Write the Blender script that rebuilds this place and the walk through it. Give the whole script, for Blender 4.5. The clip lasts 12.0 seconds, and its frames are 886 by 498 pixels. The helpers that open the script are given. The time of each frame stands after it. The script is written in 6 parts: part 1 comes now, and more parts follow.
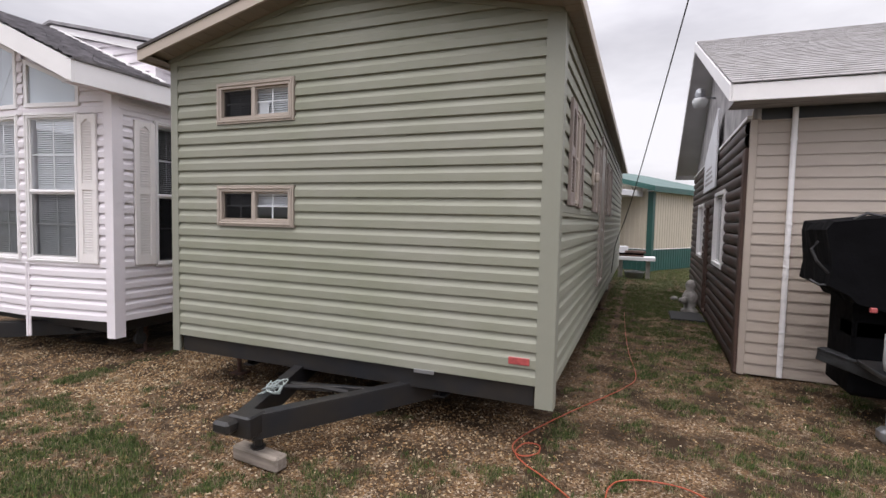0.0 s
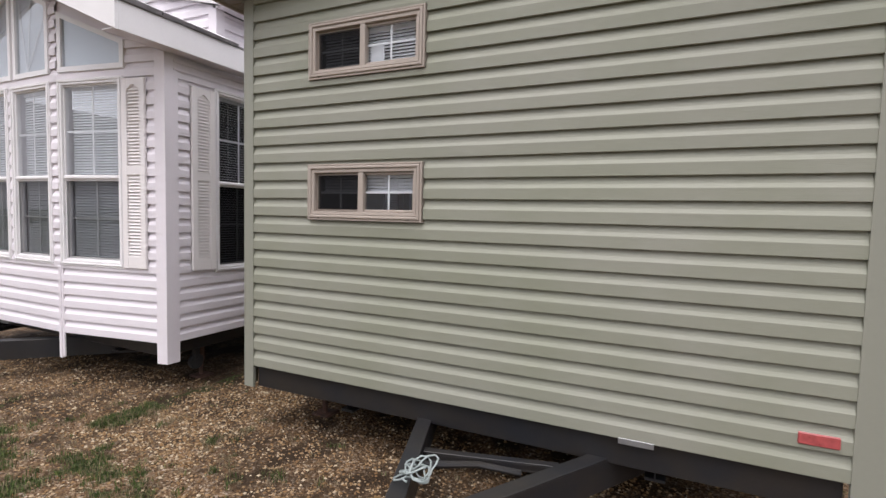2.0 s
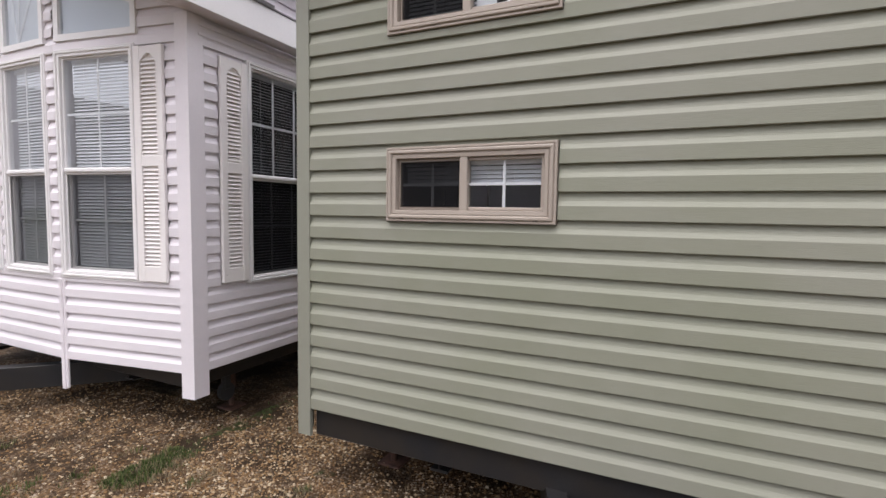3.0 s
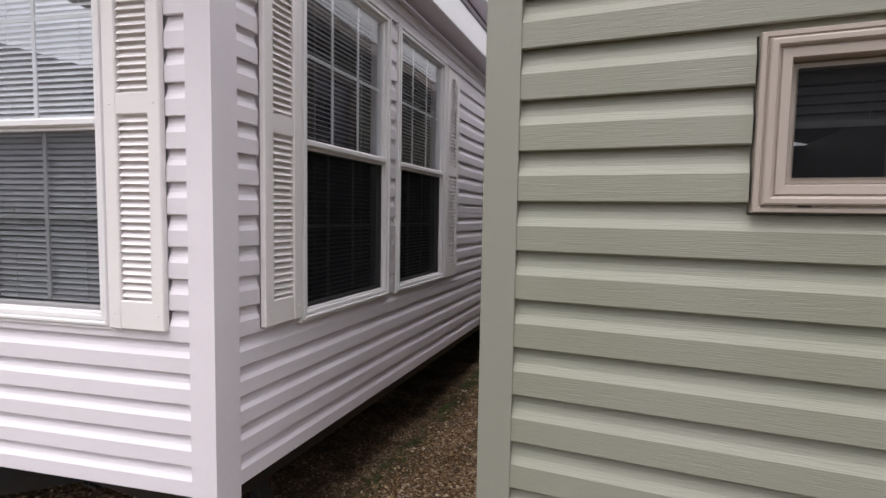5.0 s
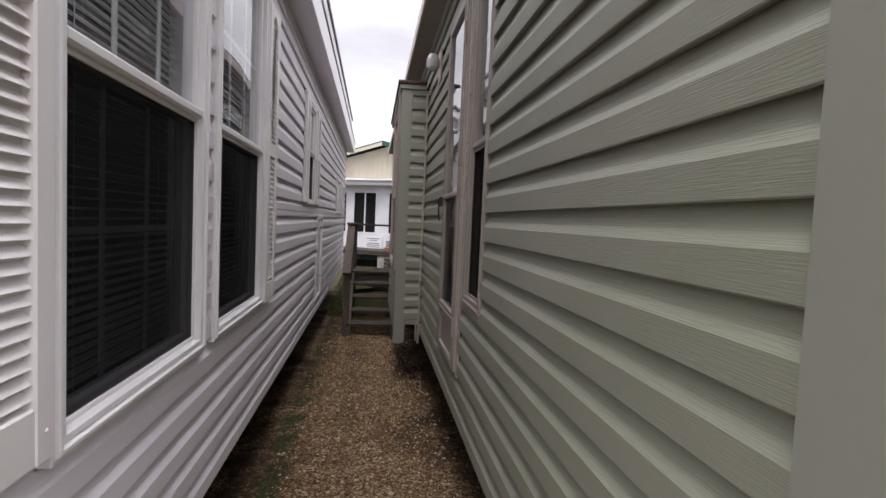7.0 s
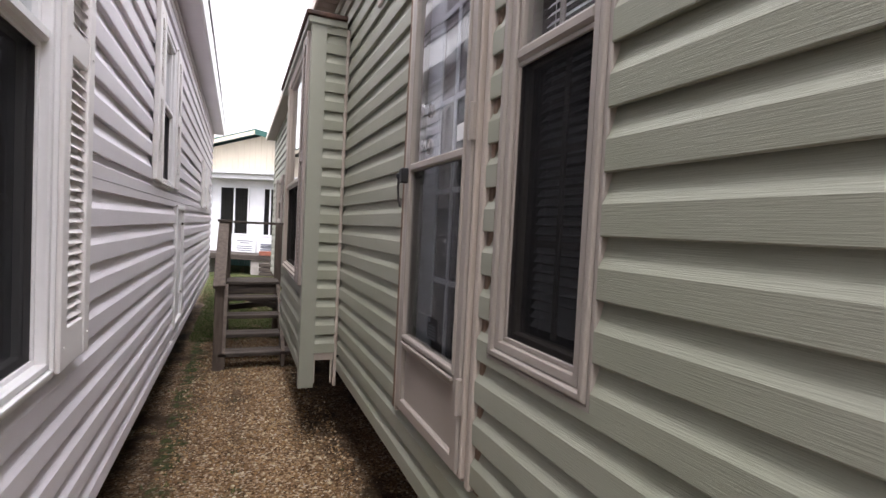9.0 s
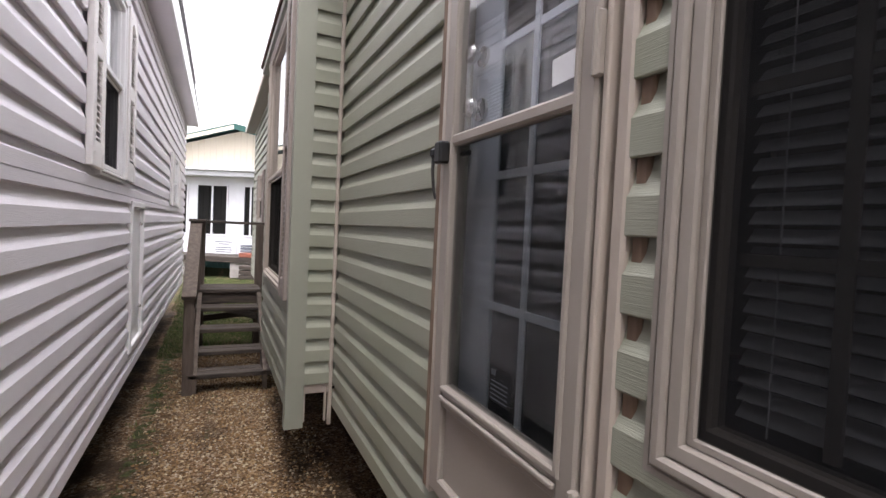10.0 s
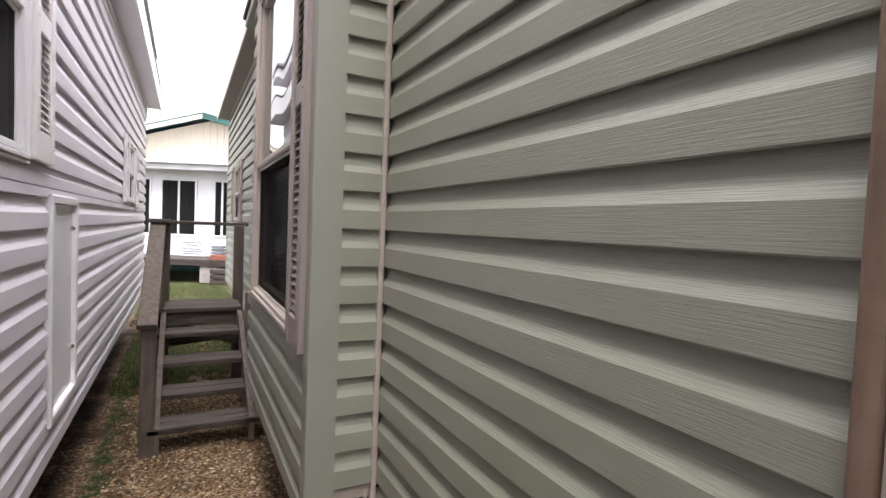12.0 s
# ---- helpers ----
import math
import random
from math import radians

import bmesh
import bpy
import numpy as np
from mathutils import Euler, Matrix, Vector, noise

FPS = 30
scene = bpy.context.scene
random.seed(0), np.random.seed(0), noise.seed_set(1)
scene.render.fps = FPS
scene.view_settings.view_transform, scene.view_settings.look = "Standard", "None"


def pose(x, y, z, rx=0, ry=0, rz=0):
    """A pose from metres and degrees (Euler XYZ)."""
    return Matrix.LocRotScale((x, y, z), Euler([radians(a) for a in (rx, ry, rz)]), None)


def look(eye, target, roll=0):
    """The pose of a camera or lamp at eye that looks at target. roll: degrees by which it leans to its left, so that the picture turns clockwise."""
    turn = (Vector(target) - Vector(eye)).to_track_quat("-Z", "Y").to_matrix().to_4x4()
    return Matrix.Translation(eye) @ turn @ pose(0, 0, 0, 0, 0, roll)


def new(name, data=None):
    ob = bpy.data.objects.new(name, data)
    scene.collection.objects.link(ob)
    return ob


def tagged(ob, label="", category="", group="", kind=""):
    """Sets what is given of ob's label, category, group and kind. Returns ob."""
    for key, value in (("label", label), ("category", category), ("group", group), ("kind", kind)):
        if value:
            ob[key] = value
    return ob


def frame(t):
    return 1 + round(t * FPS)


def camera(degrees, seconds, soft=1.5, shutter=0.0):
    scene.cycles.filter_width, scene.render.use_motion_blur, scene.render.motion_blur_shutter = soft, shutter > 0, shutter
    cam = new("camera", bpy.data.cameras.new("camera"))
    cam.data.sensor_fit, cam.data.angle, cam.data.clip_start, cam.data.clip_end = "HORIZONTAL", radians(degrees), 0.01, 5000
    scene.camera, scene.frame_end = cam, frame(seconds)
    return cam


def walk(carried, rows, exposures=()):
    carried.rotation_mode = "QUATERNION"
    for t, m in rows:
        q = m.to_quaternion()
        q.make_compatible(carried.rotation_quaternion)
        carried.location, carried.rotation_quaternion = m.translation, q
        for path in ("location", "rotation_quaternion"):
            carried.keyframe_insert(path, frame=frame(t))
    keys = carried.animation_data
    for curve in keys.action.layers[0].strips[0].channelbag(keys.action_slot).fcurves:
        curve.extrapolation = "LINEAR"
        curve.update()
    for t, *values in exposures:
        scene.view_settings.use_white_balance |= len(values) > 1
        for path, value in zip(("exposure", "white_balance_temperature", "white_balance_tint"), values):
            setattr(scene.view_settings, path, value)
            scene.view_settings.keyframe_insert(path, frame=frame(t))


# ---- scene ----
cam = camera(84.0, 12.0)
PATH = [
    (0, (4.235, -3.479, 1.679), (3.494, -1.625, 1.56), 1.3),
    (0.5, (3.999, -3.308, 1.695), (3.236, -1.464, 1.564), 1.4),
    (1, (3.655, -3.163, 1.707), (2.876, -1.326, 1.573), 1.4),
    (1.5, (3.259, -2.879, 1.65), (2.464, -1.048, 1.516), 1.4),
    (2, (2.829, -2.651, 1.614), (1.989, -0.84, 1.487), 1.4),
    (2.5, (2.373, -2.423, 1.597), (1.525, -0.616, 1.47), 1.4),
    (3, (1.929, -2.178, 1.623), (1.085, -0.37, 1.478), 0.9),
    (3.5, (1.503, -1.971, 1.611), (0.651, -0.167, 1.46), 0.8),
    (3.7, (1.337, -1.883, 1.629), (0.508, -0.071, 1.448), 0.3),
    (5.3, (0.204, -1.106, 1.557), (-0.447, 0.781, 1.43), 1.6),
    (5.5, (0.093, -1.044, 1.56), (-0.452, 0.877, 1.434), 1.3),
    (6, (-0.189, -0.888, 1.554), (-0.43, 1.094, 1.43), 1.7),
    (6.5, (-0.38, -0.653, 1.539), (-0.188, 1.335, 1.43), 2.3),
    (7, (-0.447, -0.379, 1.556), (-0.16, 1.597, 1.445), 2.6),
    (7.5, (-0.578, -0.118, 1.55), (-0.121, 1.827, 1.45), 2.8),
    (7.7, (-0.602, -0.007, 1.545), (-0.041, 1.91, 1.444), 3.0),
    (9.3, (-0.615, 1.135, 1.453), (0.197, 2.961, 1.381), 2.9),
    (9.5, (-0.602, 1.267, 1.443), (0.238, 3.081, 1.371), 2.9),
    (10, (-0.558, 1.574, 1.474), (0.275, 3.39, 1.399), 2.7),
    (10.5, (-0.58, 1.855, 1.486), (0.268, 3.665, 1.415), 2.6),
    (11, (-0.544, 2.11, 1.476), (0.368, 3.888, 1.403), 2.5),
    (11.5, (-0.503, 2.327, 1.492), (0.42, 4.1, 1.415), 2.3),
    (12, (-0.566, 2.652, 1.493), (0.363, 4.421, 1.41), 2.4),
]
walk(cam, [(t, look(eye, target, roll)) for t, eye, target, roll in PATH], [(0, 0.05), (2.0, 0.12), (3.7, 0.08), (5.3, 0.0), (6.0, -0.08), (7.0, 0.34), (7.7, 0.84), (9.4, 1.28), (12, 1.48)])
# exposure of the walk is set with the path above; daylight under a bright overcast
world = bpy.data.worlds.new("overcast_sky")
scene.world = world
world.use_nodes = True


def sky_nodes(nt):
    n, l = nt.nodes, nt.links
    n.clear()
    out = n.new("ShaderNodeOutputWorld")
    bg = n.new("ShaderNodeBackground")
    sky = n.new("ShaderNodeTexSky")
    sky.sky_type, sky.sun_disc = "NISHITA", False
    sky.sun_elevation, sky.sun_rotation = radians(66), radians(190)
    sky.dust_density = 4.0
    co = n.new("ShaderNodeTexCoord")
    mp = n.new("ShaderNodeMapping")
    mp.inputs["Scale"].default_value = (1.0, 1.0, 3.2)
    nz = n.new("ShaderNodeTexNoise")
    nz.inputs["Scale"].default_value, nz.inputs["Detail"].default_value, nz.inputs["Roughness"].default_value = 1.3, 6, 0.55
    ramp = n.new("ShaderNodeValToRGB")
    ramp.color_ramp.elements[0].position, ramp.color_ramp.elements[0].color = 0.38, (5.75, 5.55, 6.05, 1)
    ramp.color_ramp.elements[1].position, ramp.color_ramp.elements[1].color = 0.62, (9.0, 8.75, 9.25, 1)
    mix = n.new("ShaderNodeMixRGB")
    mix.inputs["Fac"].default_value = 0.88
    l.new(co.outputs["Generated"], mp.inputs["Vector"])
    l.new(mp.outputs["Vector"], nz.inputs["Vector"])
    l.new(nz.outputs["Fac"], ramp.inputs["Fac"])
    l.new(sky.outputs["Color"], mix.inputs["Color1"])
    l.new(ramp.outputs["Color"], mix.inputs["Color2"])
    sep, up = n.new("ShaderNodeSeparateXYZ"), n.new("ShaderNodeMapRange")
    l.new(co.outputs["Generated"], sep.inputs["Vector"])
    up.inputs["From Min"].default_value, up.inputs["From Max"].default_value = 0.32, 1.0
    up.inputs["To Min"].default_value, up.inputs["To Max"].default_value = 0.115, 0.44
    l.new(sep.outputs["Z"], up.inputs["Value"])
    l.new(mix.outputs["Color"], bg.inputs["Color"])
    l.new(up.outputs["Result"], bg.inputs["Strength"])
    l.new(bg.outputs["Background"], out.inputs["Surface"])


sky_nodes(world.node_tree)
sun = new("sun", bpy.data.lights.new("sun", "SUN"))
sun.data.energy, sun.data.angle, sun.data.color = 1.1, radians(30), (1.0, 0.98, 0.96)
sun.matrix_world = look((-0.5, -3, 7), (0, 0, 0))
tagged(sun, kind="structure")


# ---------------------------------------------------------------- materials
def material(name, color, rough=0.5, metal=0.0, var=0.08, scale=3.0, stretch=(1, 1, 1), grain=0.0, grain_scale=60.0,
             grain_stretch=(1, 1, 1), color2=None, ramp=(0.35, 0.65), bump_big=0.0, spec=0.5, rand=0.0, dist=0.002):
    """A surface with variation at two scales: broad blotches of a second colour, and fine grain in relief."""
    m = bpy.data.materials.new(name)
    m.use_nodes = True
    nt = m.node_tree
    n, l = nt.nodes, nt.links
    b = n["Principled BSDF"]
    co = n.new("ShaderNodeTexCoord")
    mp = n.new("ShaderNodeMapping")
    mp.inputs["Scale"].default_value = stretch
    l.new(co.outputs["Object"], mp.inputs["Vector"])
    nz = n.new("ShaderNodeTexNoise")
    nz.inputs["Scale"].default_value, nz.inputs["Detail"].default_value = scale, 6
    l.new(mp.outputs["Vector"], nz.inputs["Vector"])
    cr = n.new("ShaderNodeValToRGB")
    c2 = color2 or tuple(c * (1 - 2.2 * var) for c in color)
    cr.color_ramp.elements[0].position, cr.color_ramp.elements[1].position = ramp
    cr.color_ramp.elements[0].color, cr.color_ramp.elements[1].color = (*c2, 1), (*color, 1)
    l.new(nz.outputs["Fac"], cr.inputs["Fac"])
    gm = n.new("ShaderNodeMapping")
    gm.inputs["Scale"].default_value = grain_stretch
    l.new(co.outputs["Object"], gm.inputs["Vector"])
    g = n.new("ShaderNodeTexNoise")
    g.inputs["Scale"].default_value, g.inputs["Detail"].default_value = grain_scale, 4
    l.new(gm.outputs["Vector"], g.inputs["Vector"])
    gmul = n.new("ShaderNodeMapRange")
    gmul.inputs["To Min"].default_value, gmul.inputs["To Max"].default_value = 1 - var, 1 + var
    l.new(g.outputs["Fac"], gmul.inputs["Value"])
    hsv = n.new("ShaderNodeHueSaturation")
    l.new(cr.outputs["Color"], hsv.inputs["Color"])
    if rand:
        oi = n.new("ShaderNodeObjectInfo")
        rr = n.new("ShaderNodeMapRange")
        rr.inputs["To Min"].default_value, rr.inputs["To Max"].default_value = 1 - rand, 1 + rand
        l.new(oi.outputs["Random"], rr.inputs["Value"])
        mu = n.new("ShaderNodeMath")
        mu.operation = "MULTIPLY"
        l.new(rr.outputs["Result"], mu.inputs[0])
        l.new(gmul.outputs["Result"], mu.inputs[1])
        l.new(mu.outputs["Value"], hsv.inputs["Value"])
    else:
        l.new(gmul.outputs["Result"], hsv.inputs["Value"])
    l.new(hsv.outputs["Color"], b.inputs["Base Color"])
    rm = n.new("ShaderNodeMapRange")
    rm.inputs["To Min"].default_value, rm.inputs["To Max"].default_value = max(0, rough - 0.1), min(1, rough + 0.12)
    l.new(nz.outputs["Fac"], rm.inputs["Value"])
    l.new(rm.outputs["Result"], b.inputs["Roughness"])
    b.inputs["Metallic"].default_value = metal
    b.inputs["Specular IOR Level"].default_value = spec
    last = None
    if bump_big:
        bb = n.new("ShaderNodeBump")
        bb.inputs["Strength"].default_value, bb.inputs["Distance"].default_value = 1.0, bump_big
        l.new(nz.outputs["Fac"], bb.inputs["Height"])
        last = bb
    if grain:
        bu = n.new("ShaderNodeBump")
        bu.inputs["Strength"].default_value, bu.inputs["Distance"].default_value = grain, dist
        l.new(g.outputs["Fac"], bu.inputs["Height"])
        if last:
            l.new(last.outputs["Normal"], bu.inputs["Normal"])
        last = bu
    if last:
        l.new(last.outputs["Normal"], b.inputs["Normal"])
    return m


GRAINY = dict(grain=0.75, grain_scale=62, grain_stretch=(0.22, 3, 7), dist=0.0012, bump_big=0.003)
M_SAGE = material("sage_vinyl", (0.271, 0.272, 0.223), 0.5, color2=(0.237, 0.245, 0.184), var=0.05, scale=1.2, rand=0.02, **GRAINY)
M_SAGE_TRIM = material("sage_trim", (0.261, 0.264, 0.217), 0.45, var=0.03, scale=1.5, stretch=(1, 1, 0.3))
M_WHITE = material("lilac_white_vinyl", (0.80, 0.757, 0.795), 0.48, var=0.03, scale=1.2, rand=0.02, **GRAINY)
M_WHITE_TRIM = material("white_vinyl_trim", (0.810, 0.763, 0.800), 0.42, var=0.03, scale=1.5)
M_SHUTTER = material("white_shutter_plastic", (0.843, 0.804, 0.794), 0.4, var=0.02, scale=2.0)
M_FRAME_W = material("white_window_frame", (0.833, 0.813, 0.818), 0.35, var=0.03, scale=2)
M_TAN = material("tan_window_vinyl", (0.400, 0.344, 0.296), 0.4, var=0.03, scale=2.5, grain=0.1, grain_scale=80, grain_stretch=(1, 1, 0.1))
M_TAUPE = material("taupe_painted_aluminium", (0.300, 0.263, 0.233), 0.38, var=0.04, scale=2.5, grain=0.08, grain_scale=90)
M_CASING = material("bare_brown_casing_wood", (0.20, 0.135, 0.095), 0.75, var=0.2, scale=5, stretch=(6, 6, 0.6), grain=0.3, grain_scale=40, color2=(0.13, 0.085, 0.06))
M_STEEL = material("dirty_galvanised_steel", (0.045, 0.047, 0.05), 0.65, metal=0.3, var=0.3, scale=9)
M_TAUPE_SH = material("taupe_shutter_plastic", (0.261, 0.217, 0.196), 0.45, var=0.04)
M_BEIGE = material("beige_vinyl", (0.438, 0.376, 0.324), 0.5, var=0.04, scale=1.4, rand=0.03, **GRAINY)
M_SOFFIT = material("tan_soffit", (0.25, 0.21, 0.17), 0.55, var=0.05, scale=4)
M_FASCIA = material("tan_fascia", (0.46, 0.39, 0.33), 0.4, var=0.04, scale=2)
M_BLACK = material("black_chassis_paint", (0.012, 0.013, 0.016), 0.42, var=0.2, scale=4, grain=0.3, grain_scale=120, color2=(0.022, 0.019, 0.017))
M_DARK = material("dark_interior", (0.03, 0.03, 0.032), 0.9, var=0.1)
M_UNDER = material("black_underbelly_sheet", (0.018, 0.018, 0.018), 0.8, var=0.15, bump_big=0.01)
M_BLIND = material("white_blind_slat", (0.80, 0.79, 0.81), 0.5, var=0.04)
M_SHINGLE = material("grey_asphalt_shingle", (0.315, 0.300, 0.315), 0.9, var=0.3, scale=9, grain=0.25, grain_scale=300, color2=(0.187, 0.180, 0.191), dist=0.003)
M_SHINGLE_B = material("weathered_brown_shingle", (0.292, 0.279, 0.282), 0.9, var=0.2, scale=5, grain=0.25, grain_scale=260, color2=(0.204, 0.194, 0.190), dist=0.003)
M_WOOD = material("weathered_grey_wood", (0.073, 0.056, 0.045), 0.85, var=0.25, scale=5, stretch=(0.6, 6, 6), grain=0.8, grain_scale=24,
                  grain_stretch=(0.6, 9, 9), color2=(0.024, 0.018, 0.015), dist=0.004, rand=0.12)
M_WOOD_V = material("weathered_upright_wood", (0.130, 0.102, 0.082), 0.85, var=0.25, scale=5, stretch=(6, 6, 0.6), grain=0.8, grain_scale=24,
                    grain_stretch=(9, 9, 0.6), color2=(0.077, 0.057, 0.047), dist=0.004, rand=0.12)
M_TIMBER = material("grey_sawn_timber", (0.27, 0.23, 0.195), 0.85, var=0.2, scale=5, stretch=(0.6, 6, 6), color2=(0.15, 0.125, 0.10), grain=0.8, grain_scale=24, grain_stretch=(0.6, 9, 9), dist=0.004)
M_LOG = material("dark_stained_log", (0.051, 0.020, 0.014), 0.5, var=0.3, scale=5, stretch=(0.5, 4, 4), grain=0.5, grain_scale=22,
                 grain_stretch=(0.5, 6, 6), color2=(0.014, 0.006, 0.005), dist=0.004, rand=0.2)
M_LOGTRIM = material("brown_corner_board", (0.10, 0.058, 0.045), 0.7, var=0.3, scale=6, stretch=(5, 5, 0.6), color2=(0.05, 0.028, 0.022), grain=0.5, grain_scale=30)
M_STUCCO = material("stained_grey_gable_board", (0.46, 0.44, 0.44), 0.8, var=0.12, scale=3, stretch=(1, 6, 0.8), color2=(0.26, 0.25, 0.25), grain=0.3, grain_scale=60)
M_CREAM = material("cream_ribbed_steel", (0.558, 0.495, 0.396), 0.45, var=0.04, scale=1.2)
M_GREEN = material("teal_green_steel", (0.024, 0.092, 0.078), 0.4, var=0.1, scale=1.5)
M_PORCH = material("white_porch_paint", (0.722, 0.722, 0.750), 0.55, var=0.05, scale=2)
M_BRICK = material("red_brick", (0.30, 0.10, 0.065), 0.85, var=0.2, scale=9)
M_CONC = material("concrete_block", (0.36, 0.33, 0.31), 0.9, var=0.15, scale=6, grain=0.4, grain_scale=90)
M_ALU = material("dull_galvanised_metal", (0.42, 0.43, 0.45), 0.4, metal=0.8, var=0.12, scale=8)
M_CHROME = material("brushed_nickel", (0.62, 0.60, 0.57), 0.25, metal=1.0, var=0.05)
M_PAPER = material("white_paper", (0.72, 0.72, 0.74), 0.7, var=0.03)
M_INK = material("grey_print", (0.16, 0.17, 0.20), 0.7, var=0.05)
M_RED = material("red_reflector", (0.42, 0.085, 0.085), 0.3, var=0.1, scale=30)
M_ORANGE = material("orange_cord", (0.36, 0.070, 0.030), 0.5, var=0.05)
M_WIRE = material("grey_wire", (0.33, 0.38, 0.37), 0.5, var=0.1)
M_CABLE = material("black_cable", (0.03, 0.03, 0.033), 0.6, var=0.1)
M_SHINGLE_D = material("dark_roof_edge_shingle", (0.075, 0.068, 0.066), 0.9, var=0.2, scale=9, grain=0.3, grain_scale=260)
M_TARP = material("black_tarpaulin", (0.004, 0.004, 0.005), 0.85, spec=0.08, var=0.2, scale=3, bump_big=0.03)
M_DOOR = material("white_steel_door", (0.55, 0.57, 0.62), 0.4, var=0.03)
M_LAMP = material("clouded_lamp_glass", (0.55, 0.56, 0.56), 0.25, var=0.1)
M_STATUE = material("grey_cast_stone", (0.34, 0.32, 0.31), 0.9, var=0.2, scale=12, grain=0.5)
M_TANK = material("white_gas_bottle", (0.50, 0.52, 0.54), 0.35, var=0.05)
M_RUBBER = material("black_rubber", (0.02, 0.02, 0.021), 0.8, var=0.1)
M_RUST = material("rusty_metal", (0.10, 0.05, 0.035), 0.8, var=0.3, scale=12)


def glass_material(name, tint=(0.9, 0.93, 0.95), power=2.5, gloss=0.05, wave=0.0):
    """A thin pane: see-through, with a mirror coat that grows at a grazing view."""
    m = bpy.data.materials.new(name)
    m.use_nodes = True
    n, l = m.node_tree.nodes, m.node_tree.links
    n.clear()
    out, mix = n.new("ShaderNodeOutputMaterial"), n.new("ShaderNodeMixShader")
    tr, gl, fr, mul = n.new("ShaderNodeBsdfTransparent"), n.new("ShaderNodeBsdfGlossy"), n.new("ShaderNodeLayerWeight"), n.new("ShaderNodeMath")
    pw = n.new("ShaderNodeMath")
    pw.operation = "POWER"
    pw.inputs[1].default_value = power
    tr.inputs["Color"].default_value = (*tint, 1)
    gl.inputs["Roughness"].default_value = 0.01
    mul.operation, mul.use_clamp = "MULTIPLY_ADD", True
    mul.inputs[1].default_value, mul.inputs[2].default_value = 0.9, gloss
    l.new(fr.outputs["Facing"], pw.inputs[0])
    l.new(pw.outputs["Value"], mul.inputs[0])
    l.new(mul.outputs["Value"], mix.inputs["Fac"])
    l.new(tr.outputs["BSDF"], mix.inputs[1])
    l.new(gl.outputs["BSDF"], mix.inputs[2])
    if wave:
        nz, bu = n.new("ShaderNodeTexNoise"), n.new("ShaderNodeBump")
        nz.inputs["Scale"].default_value, nz.inputs["Detail"].default_value = 2.2, 0
        co = n.new("ShaderNodeTexCoord")
        l.new(co.outputs["Object"], nz.inputs["Vector"])
        bu.inputs["Strength"].default_value, bu.inputs["Distance"].default_value = 1.0, wave
        l.new(nz.outputs["Fac"], bu.inputs["Height"])
        l.new(bu.outputs["Normal"], gl.inputs["Normal"])
    l.new(mix.outputs["Shader"], out.inputs["Surface"])
    return m


M_GLASS = glass_material("window_glass", wave=0.004)


def screen_material(name, fac):
    """Insect mesh: dark and mostly see-through."""
    m = bpy.data.materials.new(name)
    m.use_nodes = True
    n, l = m.node_tree.nodes, m.node_tree.links
    n.clear()
    out, mix = n.new("ShaderNodeOutputMaterial"), n.new("ShaderNodeMixShader")
    tr, df = n.new("ShaderNodeBsdfTransparent"), n.new("ShaderNodeBsdfDiffuse")
    df.inputs["Color"].default_value = (0.012, 0.012, 0.013, 1)
    mix.inputs["Fac"].default_value = fac
    l.new(tr.outputs["BSDF"], mix.inputs[1])
    l.new(df.outputs["BSDF"], mix.inputs[2])
    l.new(mix.outputs["Shader"], out.inputs["Surface"])
    return m


M_SCREEN = screen_material("insect_screen", 0.78)
M_SCREEN_THIN = screen_material("thin_insect_screen", 0.38)


